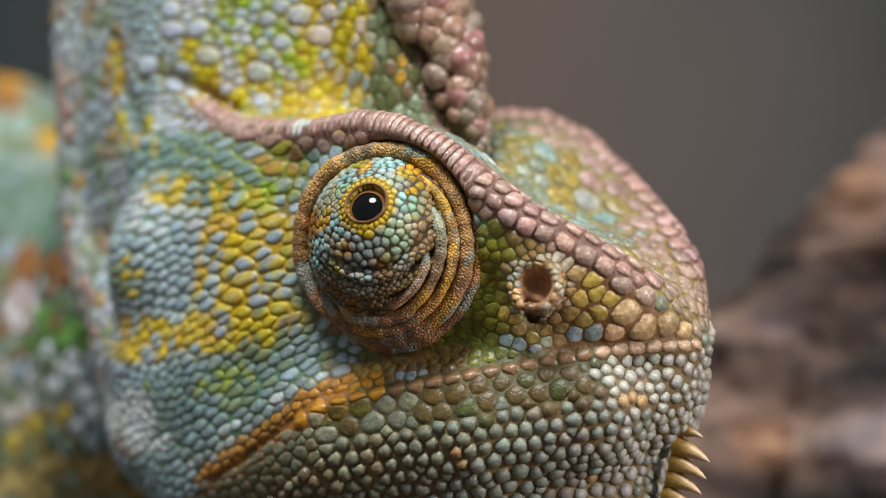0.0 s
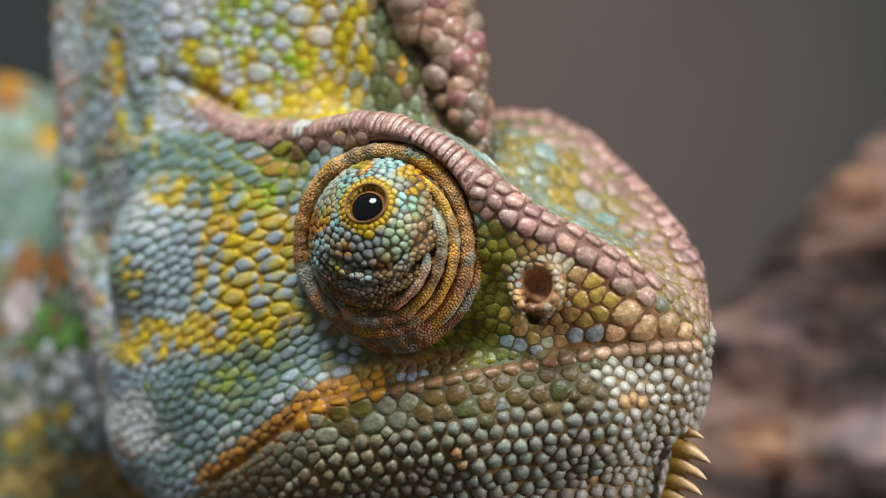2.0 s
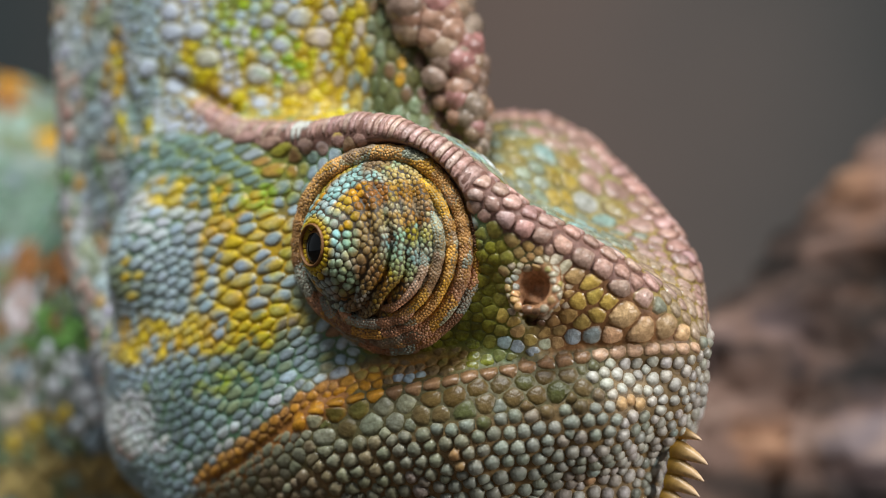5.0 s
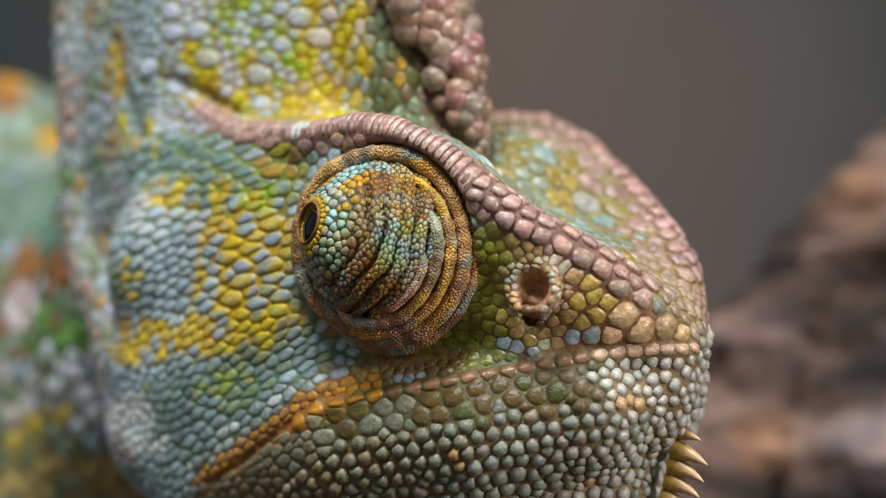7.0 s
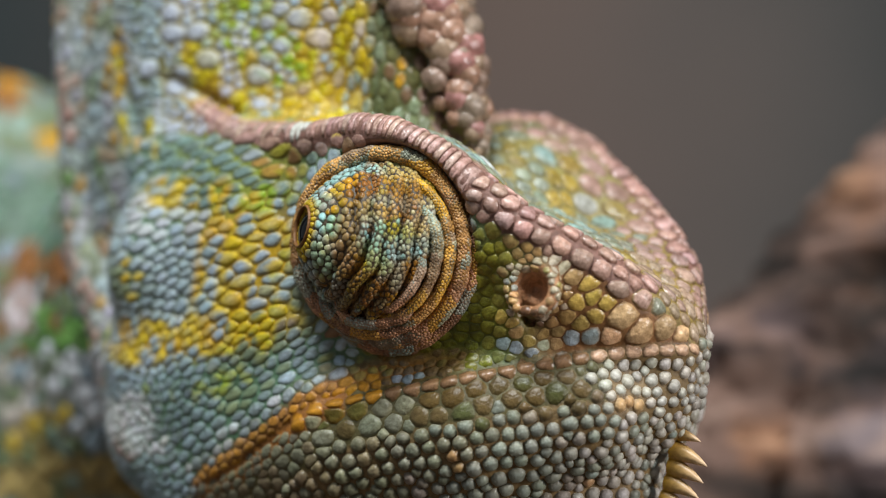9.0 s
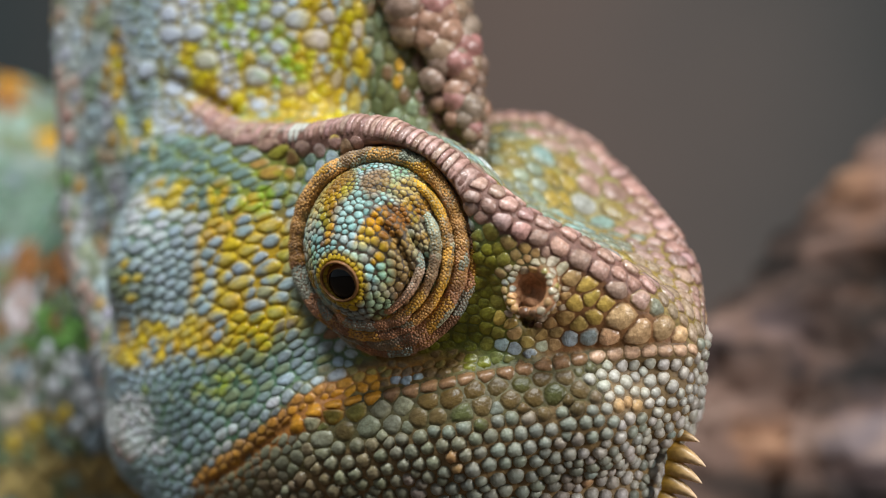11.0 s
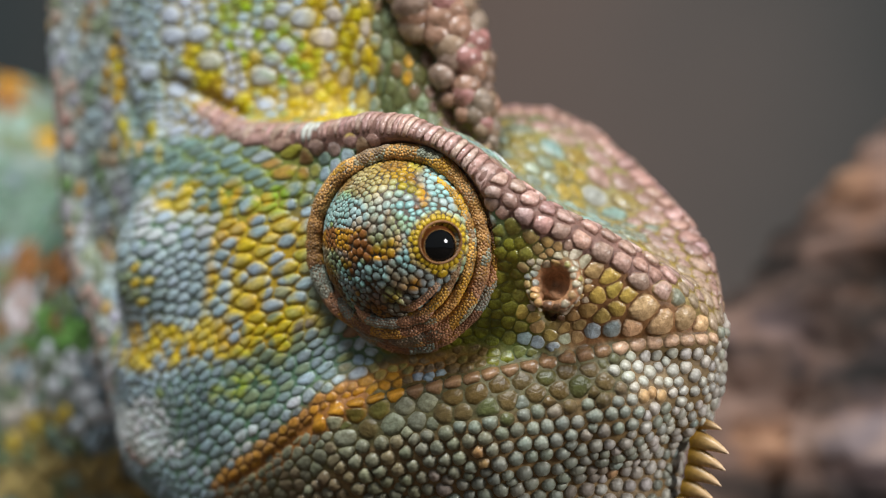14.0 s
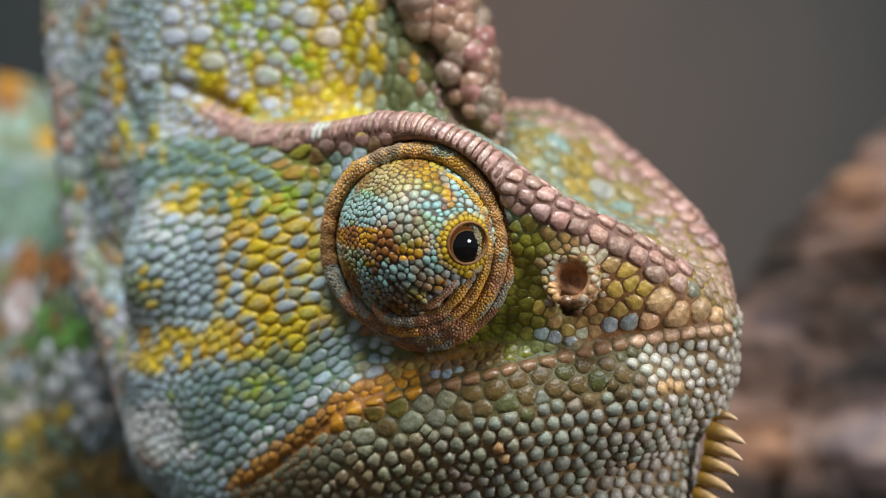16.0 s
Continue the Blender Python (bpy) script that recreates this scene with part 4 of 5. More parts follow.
def build_eye():
    """A turret of fused lids, all scales, with the small glossy eye at its tip; it looks along its own -y."""
    nt, nph = 200, 150
    th = np.linspace(0.02, math.pi - 0.02, nt)
    ph = np.linspace(0, 2 * math.pi, nph, endpoint=False)
    tt, pp = np.meshgrid(th, ph, indexing="ij")
    r = turret_r(tt, pp)
    verts = np.stack((r * np.sin(tt) * np.cos(pp), -r * np.cos(tt), r * np.sin(tt) * np.sin(pp)), 2).reshape(-1, 3)
    quads = np.array([(i * nph + k, (i + 1) * nph + k, (i + 1) * nph + (k + 1) % nph, i * nph + (k + 1) % nph) for i in range(nt - 1) for k in range(nph)])
    eye = piece("eye_turret", mesh_from("eye_turret", verts, quads, np.tile(np.array((0.06, 0.04, 0.02)), (len(verts), 1))), MAT_SKIN, chameleon, "swivelling cone of scaly lids in turquoise, brown and yellow")

    def size(p):
        t = np.degrees(np.arccos(np.clip(-p[:, 1] / np.linalg.norm(p, axis=1), -1, 1)))
        ph = np.arctan2(p[:, 2], p[:, 0])
        r3 = np.random.default_rng(2)
        rad = np.interp(t + 10 * np.cos(ph + 0.5), (14, 20, 40, 62, 120), (0.22, 0.30, 0.33, 0.21, 0.15)) * (0.70 + 0.46 * r3.random(len(p)))
        rad[(t < 16.8) | (t > 150)] = -1
        return rad, np.stack((-np.sin(ph), np.zeros(len(p)), np.cos(ph)), 1), np.full(len(p), 1.12)

    r4 = np.random.default_rng(14)
    lids = []
    for k in range(28):
        a = 2 * math.pi * (k + 0.5 * r4.random()) / 28
        t = radians(14.0 + 0.6 * r4.random())
        lids.append((7.1 * math.sin(t) * math.cos(a), -7.1 * math.cos(t), 7.1 * math.sin(t) * math.sin(a), 0.20))
    p, rad, along, asp = scatter(verts, quads, 42000, size, r4, lids)
    lids = np.array(lids)
    m = len(lids)
    pos = np.vstack((lids[:, :3], p))
    rad = np.concatenate((0.20 + 0.08 * r4.random(m), rad))
    along = np.vstack((np.stack((-lids[:, 2], 0 * lids[:, 0], lids[:, 0]), 1), along))
    along /= np.linalg.norm(along, axis=1)[:, None]
    asp = np.concatenate((np.full(m, 0.85), asp))
    pos = pos - turret_form(pos)[:, None] * pos / np.linalg.norm(pos, axis=1)[:, None]
    nor = slope(turret_form, pos, 0.08)
    t = np.degrees(np.arccos(np.clip(-pos[:, 1] / np.linalg.norm(pos, axis=1), -1, 1)))
    ph = np.arctan2(pos[:, 2], pos[:, 0])
    n = len(pos)
    col = np.tile(np.array((0.29, 0.53, 0.51)), (n, 1))

    def paint(chance, c):
        col[0.5 * r4.random(n) + 0.5 * cloud(pos, r4, 1.6) < chance] = np.array(c)

    wob = patchy(pos, 0.5, 4.0)
    paint(np.full(n, 0.25), (0.38, 0.46, 0.44))
    paint(np.full(n, 0.08), (0.24, 0.33, 0.10))
    rays = np.cos(ph * 5 + math.pi + wob * 1.2)
    paint(np.clip((rays - 0.25) * 2.2, 0, 0.9) * np.clip((t - 16) / 10, 0, 1), RUST)
    paint(np.clip((rays - 0.1) * 1.2, 0, 0.4), GOLD)
    under = np.clip(-np.sin(ph) * 1.6 - 0.2, 0, 1) * np.clip((75 - t) / 20, 0, 1)
    paint(under * 0.8, (0.30, 0.37, 0.38))
    paint(under * 0.15, SAGE)
    paint(np.clip((t - 58) / 20, 0, 1) * np.clip(0.5 + 0.6 * np.cos(ph + 0.7), 0, 1) * 0.55, GOLD)
    # brown low down, which also puts the underside's shade into the colour
    paint(np.clip((t - 62) / 25, 0, 1) * np.clip(-np.sin(ph) * 1.3, 0, 1) * 0.8, BROWN)
    paint(np.clip((t - 95) / 25, 0, 1) * 0.5, RUST)
    paint(np.clip((t - 38) / 25, 0, 1) * np.clip(0.35 + 0.8 * np.cos(ph + 0.6), 0, 1) * 0.5, (0.27, 0.125, 0.03))
    paint(np.clip((t - 40) / 25, 0, 1) * np.clip(0.2 + 0.8 * np.cos(ph + 0.6), 0, 1) * 0.28, (0.50, 0.42, 0.22))
    paint(np.clip((t - 40) / 25, 0, 1) * np.clip(0.2 + 0.8 * np.cos(ph + 0.6), 0, 1) * 0.25, GOLD)
    paint(t < 17.6, (0.48, 0.32, 0.02))
    paint((t < 20) * 0.45, (0.46, 0.30, 0.02))
    groove = np.linalg.norm(pos, axis=1) - (EYE_R - 0.05 + 1.05 * np.exp(-(t / 28) ** 2)) < -0.12
    paint((groove & (t > 20)) * 0.5, BROWN)
    tint = col * (0.86 + 0.28 * r4.random(n))[:, None]
    vs, fs = cells(pos, nor, rad, along, asp, rad * 0.40, turret_form, sides=9, fill=1.45)
    lid = np.arange(n) < m
    a, b, c = spread(vs[~lid], fs, tint[~lid], np.tile(np.array((0.07, 0.055, 0.02)), ((~lid).sum(), 1)), 9, np.full((~lid).sum(), 0.85))
    # bands of rust and gold that run out from the pupil over the scales; underside shade painted in as brown
    ta = np.degrees(np.arccos(np.clip(-a[:, 1] / np.linalg.norm(a, axis=1), -1, 1)))
    pa = np.arctan2(a[:, 2], a[:, 0])
    r7 = np.random.default_rng(77)
    c1, c2, c3 = cloud(a, r7, 1.2), cloud(a, r7, 2.4), cloud(a, r7, 0.8)
    band = np.clip((np.cos(pa * 5 + math.pi + 2.6 * (c3 - 0.5)) - 0.15) * 3.0, 0, 1) * np.clip((ta - 20) / 8, 0, 1)
    fore = np.clip((ta - 36) / 25, 0, 1) * np.clip(0.3 + 0.8 * np.cos(pa + 0.6), 0, 1)
    for share, tone in ((np.clip(c2 * 2 - 1.1, 0, 1) * 0.6, (0.40, 0.46, 0.50)), (band * np.clip(0.35 + 0.9 * c1, 0, 1) * 0.92, (0.23, 0.085, 0.02)), (band * np.clip(c2 * 3 - 1.6, 0, 1) * 0.9, (0.60, 0.29, 0.012)),
                        (fore * np.clip(c1 * 3.2 - 1.6, 0, 1) * 0.8, (0.36, 0.16, 0.02)), (fore * np.clip(c2 * 2.4 - 1.4, 0, 1) * 0.7, (0.48, 0.31, 0.015)), (np.clip(cloud(a, r7, 1.6) * 3 - 2.1, 0, 1) * 0.7, (0.32, 0.46, 0.42)), (np.clip(np.sin(pa) * 1.5 - 0.3, 0, 1) * np.clip((ta - 34) / 20, 0, 1) * np.clip(c3 * 4 - 2.2, 0, 1) * 0.8, (0.48, 0.29, 0.012)),
                        (np.clip(cloud(a, r7, 1.9) * 3 - 2.3, 0, 1) * 0.6, (0.27, 0.37, 0.05)), (np.clip(-np.sin(pa) * 1.6 - 0.5, 0, 1) * np.clip((ta - 42) / 20, 0, 1) * np.clip(c1 * 2 - 0.5, 0, 1) * 0.75, (0.16, 0.085, 0.035)),
                        (np.clip(cloud(a, r7, 1.3) * 5 - 3.9, 0, 1) * np.clip((ta - 26) / 10, 0, 1) * 0.8, (0.26, 0.12, 0.02)), (np.clip((19.5 - ta) / 3, 0, 1) * 0.85, (0.54, 0.36, 0.015))):
        c = c + (np.array(tone) - c) * share[:, None]
    piece("turret_pebbling", mesh_from("turret_scales", a, b, c), MAT_SCALE, eye, kind="stuff")
    for i in range(m):
        base = vs[i].mean(0)
        ob = piece("lid_scale", mesh_from("lid_scale", vs[i] - base, fs, np.tile(tint[i], (len(vs[i]), 1))), MAT_SCALE, eye, "yellow lid scale")
        ob.location = Vector(base) * 0.001
    na, nb = 64, 12
    ga, gb = np.meshgrid(np.linspace(0, 2 * math.pi, na, endpoint=False), np.linspace(0, 2 * math.pi, nb, endpoint=False), indexing="ij")
    wide = 1.47 + 0.05 * np.sin(ga * 2 + 0.6) + 0.10 * np.cos(gb)
    rim = np.stack((wide * np.cos(ga), -6.86 - 0.16 * np.sin(gb), wide * np.sin(ga)), 2).reshape(-1, 3)
    quads = np.array([(i * nb + k, i * nb + (k + 1) % nb, ((i + 1) % na) * nb + (k + 1) % nb, ((i + 1) % na) * nb + k) for i in range(na) for k in range(nb)])
    piece("lid_margin", mesh_from("lid_margin", rim, quads, np.tile(np.array((0.20, 0.085, 0.02)), (len(rim), 1))), MAT_SKIN, eye, "smooth ochre margin of the lids")
    # the eye itself: brown iris, gold ring and black pupil on one glossy dome
    mat, nodes, links, bsdf = material("wet_eye", 0.05, 0.3)
    c = nodes.new("ShaderNodeTexCoord")
    sep = nodes.new("ShaderNodeSeparateXYZ")
    links.new(c.outputs["Object"], sep.inputs[0])
    ln = nodes.new("ShaderNodeVectorMath")
    ln.operation = "LENGTH"
    comb = nodes.new("ShaderNodeCombineXYZ")
    links.new(sep.outputs["X"], comb.inputs["X"])
    links.new(sep.outputs["Z"], comb.inputs["Z"])
    links.new(comb.outputs[0], ln.inputs[0])
    mul = nodes.new("ShaderNodeMath")
    mul.operation = "MULTIPLY"
    mul.inputs[1].default_value = 500.0
    links.new(ln.outputs["Value"], mul.inputs[0])
    ramp = ramp_node(nodes, links, mul.outputs[0], [(0.0, (0.003, 0.003, 0.003)), (0.56, (0.003, 0.003, 0.003)), (0.57, (0.42, 0.24, 0.08)), (0.587, (0.22, 0.09, 0.026)), (0.61, (0.16, 0.052, 0.016)), (0.80, (0.17, 0.058, 0.018)), (1.0, (0.08, 0.03, 0.012))])
    links.new(ramp.outputs[0], bsdf.inputs["Base Color"])
    bm = bmesh.new()
    bmesh.ops.create_uvsphere(bm, u_segments=40, v_segments=24, radius=0.0021)
    ob = part("eyeball", bm, mat, eye, "glossy black pupil in a brown iris")
    ob.location = (0.00005, -0.00495, -0.00026)
    return eye


eye_turret = build_eye()


def build_folds():
    """Rolls of finely beaded skin that ring the turret, each a little out of round; the inner ones are crescents that die away."""
    out = np.array((LOOK_OUT[0], -LOOK_OUT[1], LOOK_OUT[2]))
    side = np.cross(out, (0, 0, 1.0))
    side /= np.linalg.norm(side)
    up = np.cross(side, out)
    middle = np.array((SOCKET[0], -SOCKET[1], SOCKET[2]))
    r5 = np.random.default_rng(9)
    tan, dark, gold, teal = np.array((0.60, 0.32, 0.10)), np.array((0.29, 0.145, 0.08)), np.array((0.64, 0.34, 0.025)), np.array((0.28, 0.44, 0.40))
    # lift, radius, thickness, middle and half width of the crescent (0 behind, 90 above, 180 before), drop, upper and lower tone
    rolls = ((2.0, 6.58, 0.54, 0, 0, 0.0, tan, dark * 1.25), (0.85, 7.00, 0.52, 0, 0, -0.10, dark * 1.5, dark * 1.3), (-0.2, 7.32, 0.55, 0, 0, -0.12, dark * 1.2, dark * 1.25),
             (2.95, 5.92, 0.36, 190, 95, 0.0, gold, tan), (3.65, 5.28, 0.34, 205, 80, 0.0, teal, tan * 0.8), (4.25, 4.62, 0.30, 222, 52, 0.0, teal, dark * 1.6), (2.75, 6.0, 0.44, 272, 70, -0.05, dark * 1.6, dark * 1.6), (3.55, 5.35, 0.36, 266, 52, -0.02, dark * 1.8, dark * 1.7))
    for lift, major, minor, turn, half, drop, high, low in rolls:
        phase = 6.3 * r5.random(5)

        def shape(a):
            wave = sum(np.sin(a * k + p) for k, p in zip((2, 3, 5), phase)) / 3
            gone = np.zeros_like(a)
            if half:
                off = np.abs((np.degrees(a) - turn + 180) % 360 - 180)
                gone = np.clip((off - half * 0.45) / (half * 0.55), 0, 1) ** 2 * (3 - 2 * np.clip((off - half * 0.45) / (half * 0.55), 0, 1))
            thick = minor * (1 + 0.16 * wave + 0.07 * np.sin(a * 23 + 3 * np.sin(a * 4))) * (1 - 0.75 * gone)
            return thick, major + 0.10 * wave - 0.75 * gone, lift + 0.14 * np.sin(a * 2 + 1) - 0.5 * gone

        def fn(p):
            d = p - middle - up * drop
            a = np.arctan2(d @ up, d @ side)
            thick, rad, h = shape(a)
            return np.sqrt((np.hypot(d @ side, d @ up) - rad) ** 2 + (d @ out - h) ** 2) - thick

        def surface(a, b):
            thick, rad, h = shape(a)
            ra = rad + thick * np.cos(b)
            return middle + up * drop + out * (h + thick * np.sin(b))[..., None] + side * (ra * np.cos(a))[..., None] + up * (ra * np.sin(a))[..., None]

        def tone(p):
            # light from above is put into the tone: brighter at top, darker below
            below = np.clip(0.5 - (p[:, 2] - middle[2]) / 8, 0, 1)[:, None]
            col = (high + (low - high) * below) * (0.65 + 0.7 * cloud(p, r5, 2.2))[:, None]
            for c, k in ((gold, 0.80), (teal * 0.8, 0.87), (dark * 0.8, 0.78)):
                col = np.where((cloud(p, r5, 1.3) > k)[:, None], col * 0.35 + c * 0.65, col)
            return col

        na, nb = 220, 18
        a, b = np.meshgrid(np.linspace(0, 2 * math.pi, na, endpoint=False), np.linspace(0, 2 * math.pi, nb, endpoint=False), indexing="ij")
        p = surface(a, b).reshape(-1, 3)
        quads = np.array([(i * nb + k, ((i + 1) % na) * nb + k, ((i + 1) % na) * nb + (k + 1) % nb, i * nb + (k + 1) % nb) for i in range(na) for k in range(nb)])
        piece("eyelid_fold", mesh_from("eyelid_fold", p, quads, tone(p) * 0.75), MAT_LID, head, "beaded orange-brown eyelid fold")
        # the beads, in rows round the roll
        bead = 0.115
        na, nb = int(2 * math.pi * major / (bead * 2)), max(6, int(2 * math.pi * minor / (bead * 1.8)))
        a, b = np.meshgrid(np.arange(na) * 2 * math.pi / na, np.arange(nb) * 2 * math.pi / nb, indexing="ij")
        a = a + (np.arange(nb) % 2)[None] * math.pi / na + 0.010 * (r5.random(a.shape) - 0.5) * 2
        b = b + 0.35 * (r5.random(a.shape) - 0.5)
        p = surface(a, b).reshape(-1, 3)
        n = len(p)
        rad = bead * (0.8 + 0.45 * r5.random(n))
        vs, fs = cells(p, slope(fn, p, 0.03), rad, np.tile(side, (n, 1)), np.ones(n), rad * 0.42, fn, sides=7, fill=1.4, levels=((0.98, -0.16), (0.72, 0.75)))
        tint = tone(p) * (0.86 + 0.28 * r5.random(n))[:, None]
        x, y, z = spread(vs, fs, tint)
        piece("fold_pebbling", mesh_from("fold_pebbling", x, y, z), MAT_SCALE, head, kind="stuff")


build_folds()

# ---------------------------------------------------------------- body, driftwood, enclosure


def body_form(p):
    """Distance to the body's skin, in millimetres of the place."""
    d = ell(p, (-46, 64, -21), (26, 20, 38))
    d = join(d, ell(p, (-27, 44, -8), (9, 16, 18)), 6)
    d = join(d, ell(p, (-34, 50, -20), (9, 12, 17)), 6)
    d = join(d, tube(p, [(-36, 50, -12), (-32, 44, -36), (-28, 48, -57)], (6, 5, 3.8)), 4)
    d = join(d, tube(p, [(-60, 52, -30), (-58, 48, -46), (-54, 54, -57)], (6, 5, 3.8)), 4)
    d = join(d, tube(p, [(-68, 66, -22), (-98, 72, -36), (-128, 78, -55)], (9, 6, 3.5)), 6)
    return d


def build_body():
    verts, quads = nets(body_form, (-134, 26, -62), (-10, 90, 24), 1.3)
    base = np.array(CHAMELEON.translation) * 1000

    def tint_of(p, r):
        n = len(p)
        a, b = patchy(p, 0.10, 2.0), patchy(p, 0.28, 7.0)
        col = np.tile(np.array(SAGE) * 0.6, (n, 1))
        col[r.random(n) < np.clip(0.3 + b * 2, 0, 1)] = np.array(GREYGREEN)
        col[r.random(n) < np.clip(0.2 + a * 2.5, 0, 0.8)] = np.array(PALE) * 0.55
        u = 784 + p[:, 0] * 25 * DIST / (DIST + p[:, 1])
        v = 441 - p[:, 2] * 25 * DIST / (DIST + p[:, 1])
        for cu, cv, ru, rv, c, k in ((20, 155, 45, 45, RUST, 0.95), (20, 150, 25, 25, ORANGE, 0.7), (40, 370, 80, 85, (0.12, 0.20, 0.14), 0.85), (40, 270, 60, 40, (0.22, 0.26, 0.24), 0.5), (90, 260, 60, 30, GOLD, 0.5), (60, 470, 90, 28, RUST, 0.85),
                                     (40, 545, 55, 70, RUST, 0.9), (40, 540, 26, 36, (0.62, 0.55, 0.58), 0.95), (100, 600, 60, 45, GREEN, 0.9), (110, 700, 90, 60, (0.50, 0.52, 0.55), 0.75), (30, 690, 60, 50, (0.40, 0.36, 0.32), 0.5), (70, 770, 60, 50, (0.46, 0.33, 0.05), 0.6), (90, 850, 140, 60, (0.36, 0.27, 0.10), 0.8)):
            col[r.random(n) < blob(u, v, cu, cv, ru, rv) * k] = np.array(c)
        return col * (1.0 + 0.4 * r.random(n))[:, None]

    tint = tint_of(verts, np.random.default_rng(1))
    body = piece("body", mesh_from("body", verts - base, quads, tint * 0.7), MAT_SKIN, chameleon, "out-of-focus green and rust flank with front legs")
    r = np.random.default_rng(6)
    p, rad, along, asp = scatter(verts, quads, 16000, lambda q: (np.full(len(q), 0.7) * (0.7 + 0.6 * r.random(len(q))), np.tile(np.array((0.3, 0, 1.0)) / 1.044, (len(q), 1)), np.full(len(q), 1.2)), r)
    nor = slope(body_form, p, 0.3)
    vs, fs = cells(p, nor, rad, along, asp, rad * 0.3, body_form, sides=8)
    a, b, c = spread(vs - base, fs, tint_of(p, r))
    piece("body_pebbling", mesh_from("body_scales", a, b, c), MAT_SCALE, body, kind="stuff")


build_body()


def wood_material():
    m, nodes, links, b = material("driftwood", 0.8, 0.25)
    c = nodes.new("ShaderNodeTexCoord")
    mp = nodes.new("ShaderNodeMapping")
    mp.inputs["Rotation"].default_value = (0, radians(52), 0)
    mp.inputs["Scale"].default_value = (0.25, 1, 1)
    links.new(c.outputs["Object"], mp.inputs[0])
    n = nodes.new("ShaderNodeTexNoise")
    n.inputs["Scale"].default_value, n.inputs["Detail"].default_value = 150, 6
    links.new(mp.outputs[0], n.inputs["Vector"])
    r = ramp_node(nodes, links, n.outputs[0], [(0.38, (0.010, 0.007, 0.005)), (0.47, (0.072, 0.043, 0.032)), (0.57, (0.190, 0.114, 0.086)), (0.68, (0.31, 0.21, 0.165))])
    # grey bloom and tan scars
    n2 = noise_node(nodes, links, 90.0, 3)
    r2 = ramp_node(nodes, links, n2.outputs[0], [(0.36, (0.55, 0.62, 0.78)), (0.46, (1, 1, 1)), (0.56, (1, 1, 1)), (0.66, (1.15, 0.95, 0.72))])
    mix = nodes.new("ShaderNodeMix")
    mix.data_type, mix.blend_type = "RGBA", "MULTIPLY"
    mix.inputs[0].default_value = 1.0
    links.new(r.outputs[0], mix.inputs[6])
    links.new(r2.outputs[0], mix.inputs[7])
    links.new(mix.outputs[2], b.inputs["Base Color"])
    bump_node(nodes, links, b, n.outputs[0], 0.8, 0.003)
    return m


def trunk_form(p):
    """A leaning bole with a deep diagonal cleft and hollows."""
    d = tube(p, [(36, 84, -84), (44, 80, -25), (62, 86, 6), (92, 92, 24)], (18, 19, 15, 12))
    return clefts(d, p)


def clefts(d, p):
    d = cut(d, tube(p, [(25, 62, -15), (30, 63, -7.5), (34, 64, -2), (41, 67, 7), (50, 70, 15)], (1.6, 3.4, 4.0, 3.2, 2.0)), 1.6)
    d = cut(d, tube(p, [(25, 60, -26), (28, 61, -20.5), (32, 62, -16)], (2.6, 2.8, 1.2)), 1.4)
    d = cut(d, tube(p, [(29, 63, -13), (33, 62, -12)], (1.5, 1.2)), 1.4)
    d = cut(d, tube(p, [(43, 60, -4), (48, 60, 3)], (1.6, 1.6)), 1.4)
    return cut(d, tube(p, [(39, 60, -16), (42, 59, -13)], (2.4, 2.0)), 1.4)


def limb_form(p):
    return clefts(tube(p, [(22, 74, -84), (28, 72, -24), (31.5, 72, -10.5), (37, 74, -4.5), (43, 76, 1.5), (50, 79, 5), (72, 84, 15)], (13, 8, 6, 5.6, 5.6, 6, 7)), p)


def root_form(p):
    return clefts(tube(p, [(72, 70, -84), (62, 70, -22), (74, 76, 2)], (16, 12, 10)), p)


WOOD = 0.90
WOOD_FROM = np.array((0, -178.0, 0))


def build_wood():
    base = np.array((45, 54, FLOOR_Z * 1000))
    wood = tagged(new("driftwood"), "weathered reddish-brown driftwood with dark clefts standing beside the chameleon", "driftwood")
    wood.location = Vector(base) * 0.001
    mat = wood_material()
    for name, fn in (("trunk", trunk_form), ("side_limb", limb_form), ("root", root_form)):
        verts, quads = nets(fn, (-2, 44, -72), (112, 114, 52), 1.1)
        nor = slope(fn, verts, 0.5)
        grain = patchy(verts * np.array((0.5, 1, 1)) + verts[:, [2]] * np.array((-0.35, 0, 0)), 0.35, 1.0) + 0.5 * patchy(verts, 0.8, 5.0)
        lumps = patchy(verts * np.array((0.6, 1, 1)) + verts[:, [2]] * np.array((-0.4, 0, 0)), 0.11, 8.0)
        fibre = patchy(verts * np.array((0.25, 1, 1)) + verts[:, [2]] * np.array((-0.22, 0, 0)), 0.6, 3.0)
        verts = verts + nor * (grain * 1.6 + lumps * 2.0 + fibre * 1.2)[:, None]
        verts = WOOD_FROM + (verts - WOOD_FROM) * WOOD
        verts[:, 2] = np.maximum(verts[:, 2], FLOOR_Z * 1000)
        piece(name, mesh_from(name, verts - base, quads), mat, wood)


build_wood()


def plain_wall(name, low, high, mat, kind="structure"):
    bm = bmesh.new()
    bmesh.ops.create_cube(bm, size=1.0)
    size, middle = Vector(high) - Vector(low), (Vector(high) + Vector(low)) / 2
    for vert in bm.verts:
        vert.co = Vector([a * b for a, b in zip(vert.co, size)])
    me = bpy.data.meshes.new(name)
    bm.to_mesh(me)
    bm.free()
    me.materials.append(mat)
    ob = new(name, me)
    ob.location = middle
    return tagged(ob, kind=kind)


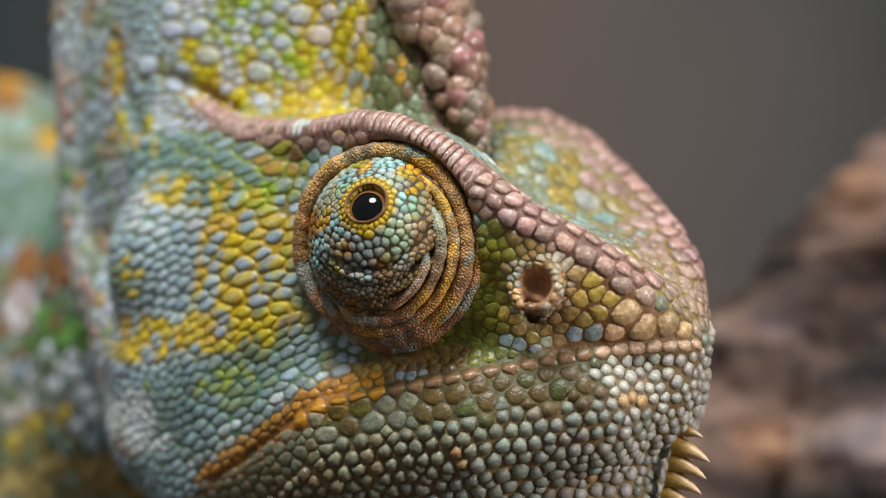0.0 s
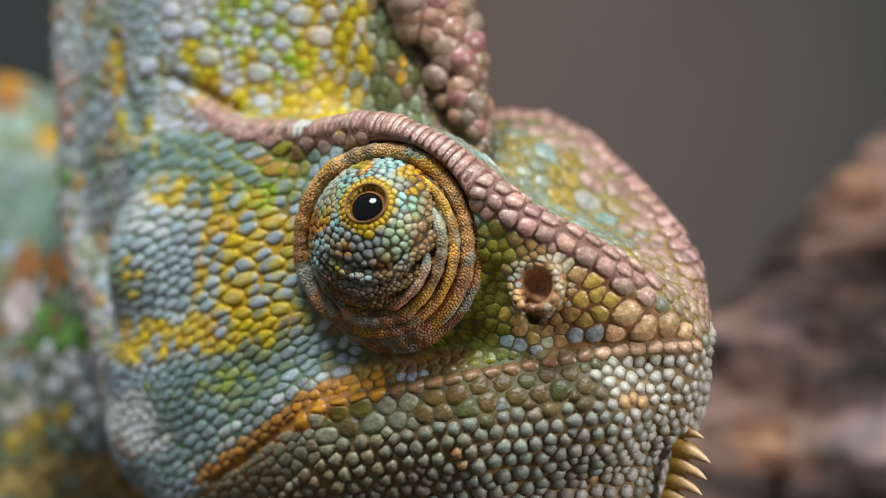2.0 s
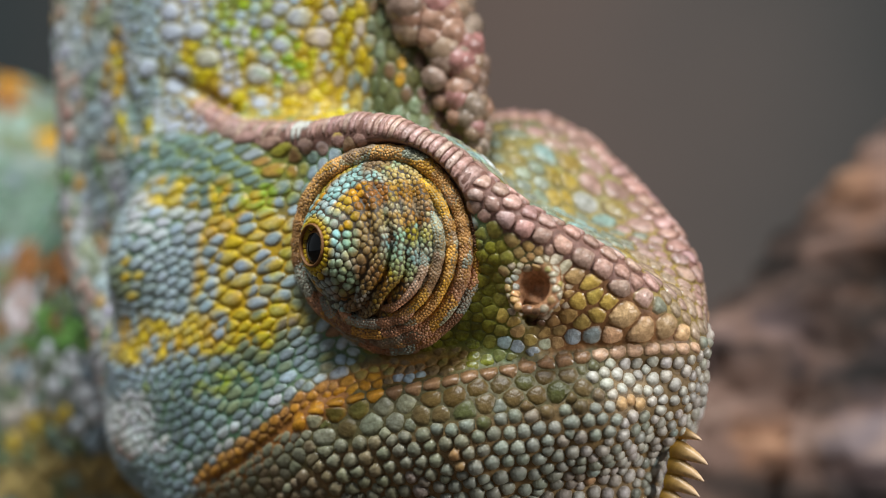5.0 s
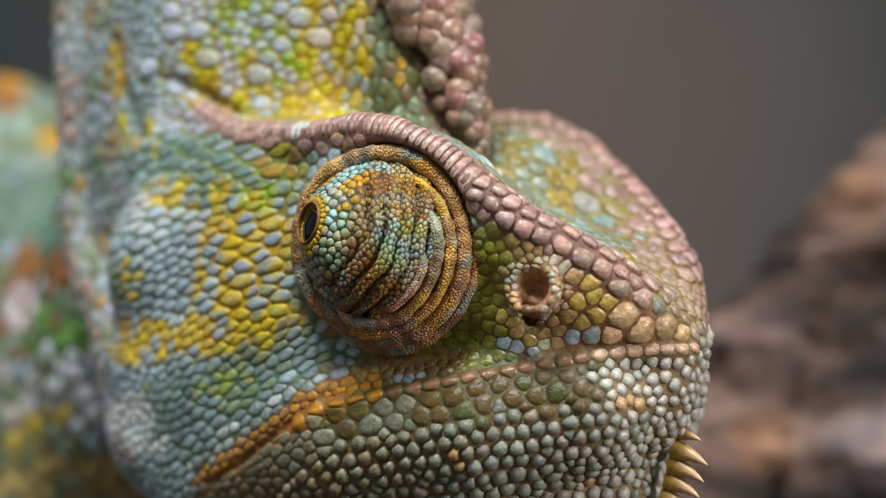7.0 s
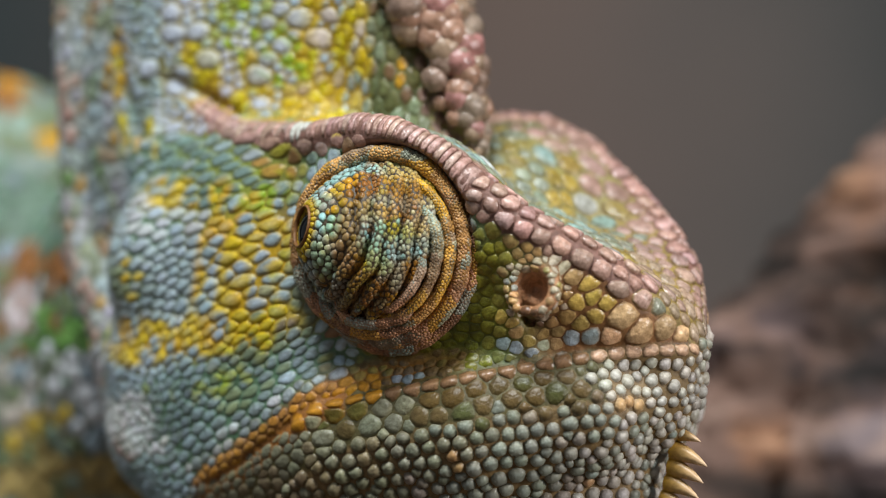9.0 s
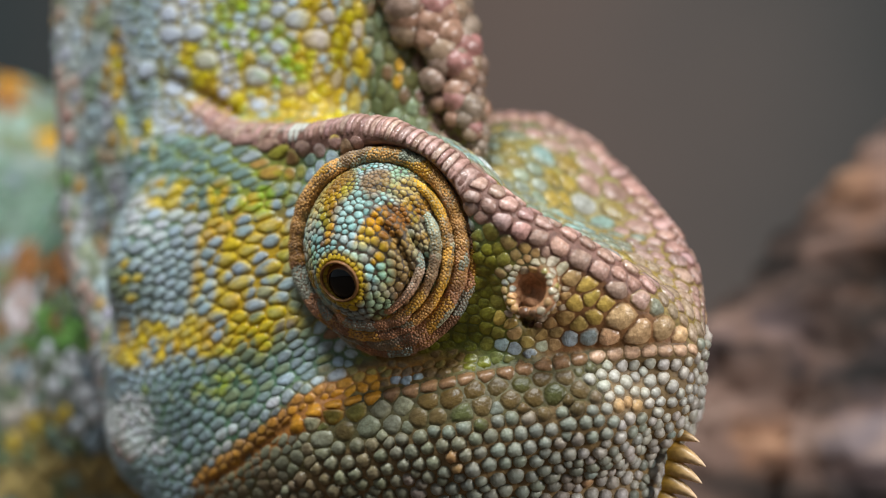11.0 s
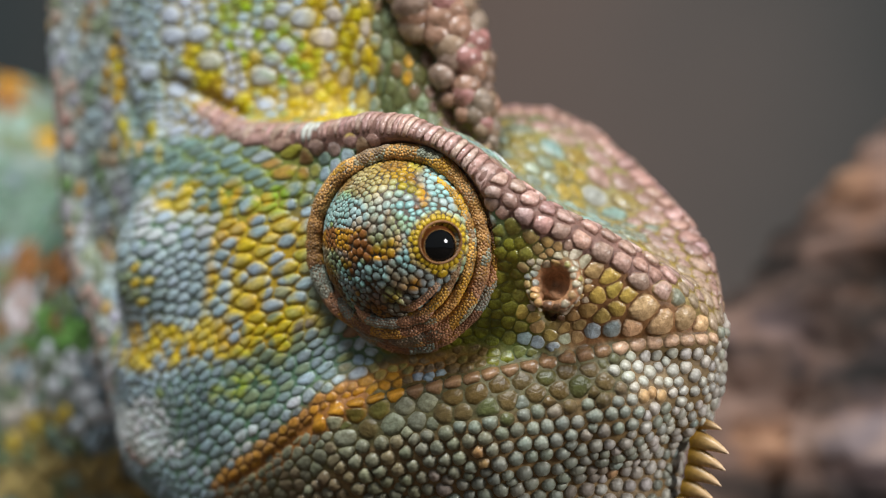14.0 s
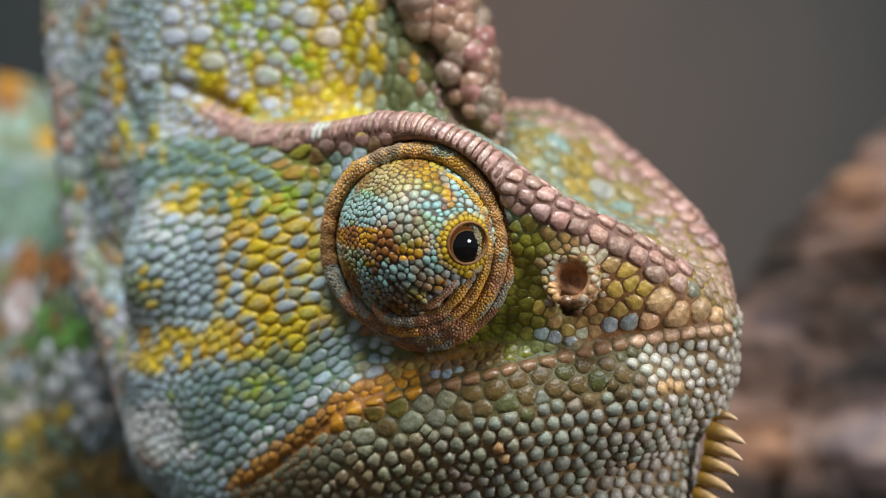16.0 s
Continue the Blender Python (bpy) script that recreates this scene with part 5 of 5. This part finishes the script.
def wall_material(name, stops, scale):
    m, nodes, links, b = material(name, 0.85, 0.2)
    n = noise_node(nodes, links, scale, 3)
    r = ramp_node(nodes, links, n.outputs[0], stops)
    links.new(r.outputs[0], b.inputs["Base Color"])
    n2 = noise_node(nodes, links, scale * 25, 4)
    bump_node(nodes, links, b, n2.outputs[0], 0.4, 0.002)
    return m


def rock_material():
    """Grey-brown rock face, with shading towards its ends painted in as darker, cooler colour."""
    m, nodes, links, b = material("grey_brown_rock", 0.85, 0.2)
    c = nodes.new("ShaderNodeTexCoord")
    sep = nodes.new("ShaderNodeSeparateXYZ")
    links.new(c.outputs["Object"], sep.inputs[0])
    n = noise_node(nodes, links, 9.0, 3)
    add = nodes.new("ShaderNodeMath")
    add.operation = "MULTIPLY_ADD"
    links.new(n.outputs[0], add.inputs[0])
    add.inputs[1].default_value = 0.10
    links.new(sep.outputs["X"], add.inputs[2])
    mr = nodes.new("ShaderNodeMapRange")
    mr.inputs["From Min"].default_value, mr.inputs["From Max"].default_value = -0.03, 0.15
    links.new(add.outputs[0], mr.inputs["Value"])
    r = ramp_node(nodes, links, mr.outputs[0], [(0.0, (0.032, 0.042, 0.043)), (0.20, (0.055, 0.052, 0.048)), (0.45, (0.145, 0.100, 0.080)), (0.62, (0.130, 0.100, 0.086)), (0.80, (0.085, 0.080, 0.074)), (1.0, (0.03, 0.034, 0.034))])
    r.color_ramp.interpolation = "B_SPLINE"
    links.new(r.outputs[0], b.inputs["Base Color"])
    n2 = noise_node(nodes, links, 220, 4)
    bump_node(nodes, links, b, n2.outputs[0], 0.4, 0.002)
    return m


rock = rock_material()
soil = wall_material("dark_soil", [(0.3, (0.03, 0.02, 0.014)), (0.7, (0.10, 0.065, 0.04))], 90.0)
plain_wall("floor", (-0.5, -0.5, FLOOR_Z - 0.02), (0.5, 0.30, FLOOR_Z), soil)
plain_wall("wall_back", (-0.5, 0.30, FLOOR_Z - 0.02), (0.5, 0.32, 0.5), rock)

# ---------------------------------------------------------------- what moves
# Head: seconds, shift in millimetres (right, away, up) and turns in degrees about the place's axes through the neck.
HEAD_ROWS = [(0, 0.00, 0.00, 0.00, 0.00, 0.00, 0.00), (0.5, 0.02, -0.05, -0.01, -0.01, 0.03, 0.03), (1, 0.03, -0.10, -0.03, 0.00, 0.04, 0.03), (1.5, 0.03, -0.12, -0.06, -0.02, 0.02, 0.05), (2, 0.03, -0.12, -0.07, -0.07, 0.01, 0.06), (2.5, 0.03, -0.13, -0.08, -0.11, 0.01, 0.06), (3, 0.02, -0.14, -0.08, -0.10, 0.00, 0.04), (3.5, 0.01, -0.09, -0.10, -0.07, 0.01, -0.01), (4, -0.02, -0.00, -0.13, -0.08, 0.05, -0.09), (6.5, -0.06, 0.11, -0.17, -0.04, 0.09, -0.40), (7, -0.05, 0.05, -0.19, -0.10, 0.09, -0.44), (7.5, -0.04, -0.02, -0.21, -0.15, 0.08, -0.45), (8, -0.03, -0.06, -0.22, -0.15, 0.09, -0.44), (8.5, -0.04, -0.07, -0.23, -0.15, 0.11, -0.48), (9, -0.05, -0.10, -0.24, -0.20, 0.16, -0.64), (11.5, -0.15, 0.04, -0.33, 0.18, -0.19, -0.73), (12, -0.01, -0.07, -0.36, 0.40, -0.50, -0.44), (12.5, 0.36, -0.07, -0.28, 0.37, -0.90, 0.61), (13, 0.47, -0.08, -0.25, 0.30, -1.06, 0.96), (13.5, 0.58, -0.05, -0.22, 0.29, -1.27, 1.31), (14, 0.73, -0.08, -0.20, 0.29, -1.50, 1.78), (14.5, 0.94, -0.11, -0.17, 0.33, -1.82, 2.44), (15, 1.13, -0.11, -0.15, 0.35, -2.15, 3.04), (15.5, 1.25, -0.09, -0.14, 0.43, -2.42, 3.45), (16, 1.37, 0.02, -0.12, 0.64, -2.73, 3.92)]
# Eye: seconds, degrees right and up of straight at the viewer.
GAZE_ROWS = [(0, -17.2, 21.5), (2.7, -17.6, 22.1), (2.87, -47.1, 13.5), (3.35, -49.0, 13.2), (3.47, -48.9, -4.8), (4.2, -51.9, -6.2), (6.3, -61.7, 7.2), (6.6, -62.4, 7.3), (6.9, -60.6, 11.4), (7.5, -61.1, 12.3), (8.5, -61.5, 13.5), (8.7, -66.7, 10.4), (9.2, -70.6, 9.2), (11.3, -31.0, -23.4), (11.65, -32.2, -22.8), (11.78, -8.2, -32.7), (12.13, -8.7, -32.1), (12.27, 19.8, -1.6), (12.5, 19.3, -0.7), (13, 19.2, -1.0), (13.5, 19.5, -0.8), (14, 18.6, -0.8), (14.2, 19.3, -0.4), (14.4, 22.1, 2.1), (14.5, 21.9, 2.3), (15, 22.6, 2.2), (15.5, 22.1, 2.0), (15.7, 22.5, 1.3), (15.9, 26.7, -2.5), (16, 26.7, -2.5)]
NECK = Vector((-0.010, 0.012, -0.002))


def head_shift(row):
    t, x, y, z, rx, ry, rz = row
    return Matrix.Translation(NECK + Vector((x, y, z)) / 1000) @ pose(0, 0, 0, rx, ry, rz) @ Matrix.Translation(-NECK)


def between(rows, t):
    """A row of the table at t, gliding from one to the next."""
    rows = np.array(rows, float)
    return [t] + [float(np.interp(t, rows[:, 0], rows[:, k])) for k in range(1, rows.shape[1])]


def motions():
    back = CHAMELEON.inverted()
    walk(head, [(r[0], back @ head_shift(r) @ HEAD_REST) for r in HEAD_ROWS])
    middle = HEAD_REST @ Vector((SOCKET[0] / 1000, -SOCKET[1] / 1000, SOCKET[2] / 1000 + 0.0002))
    rows = []
    for t in sorted({r[0] for r in HEAD_ROWS} | {r[0] for r in GAZE_ROWS}):
        shift = head_shift(between(HEAD_ROWS, t))
        _, right, up = between(GAZE_ROWS, t)
        rows.append((t, back @ Matrix.Translation(shift @ middle) @ pose(0, 0, 0, 0, 0, right) @ pose(0, 0, 0, -up, 0, 0)))
    walk(eye_turret, rows)


motions()
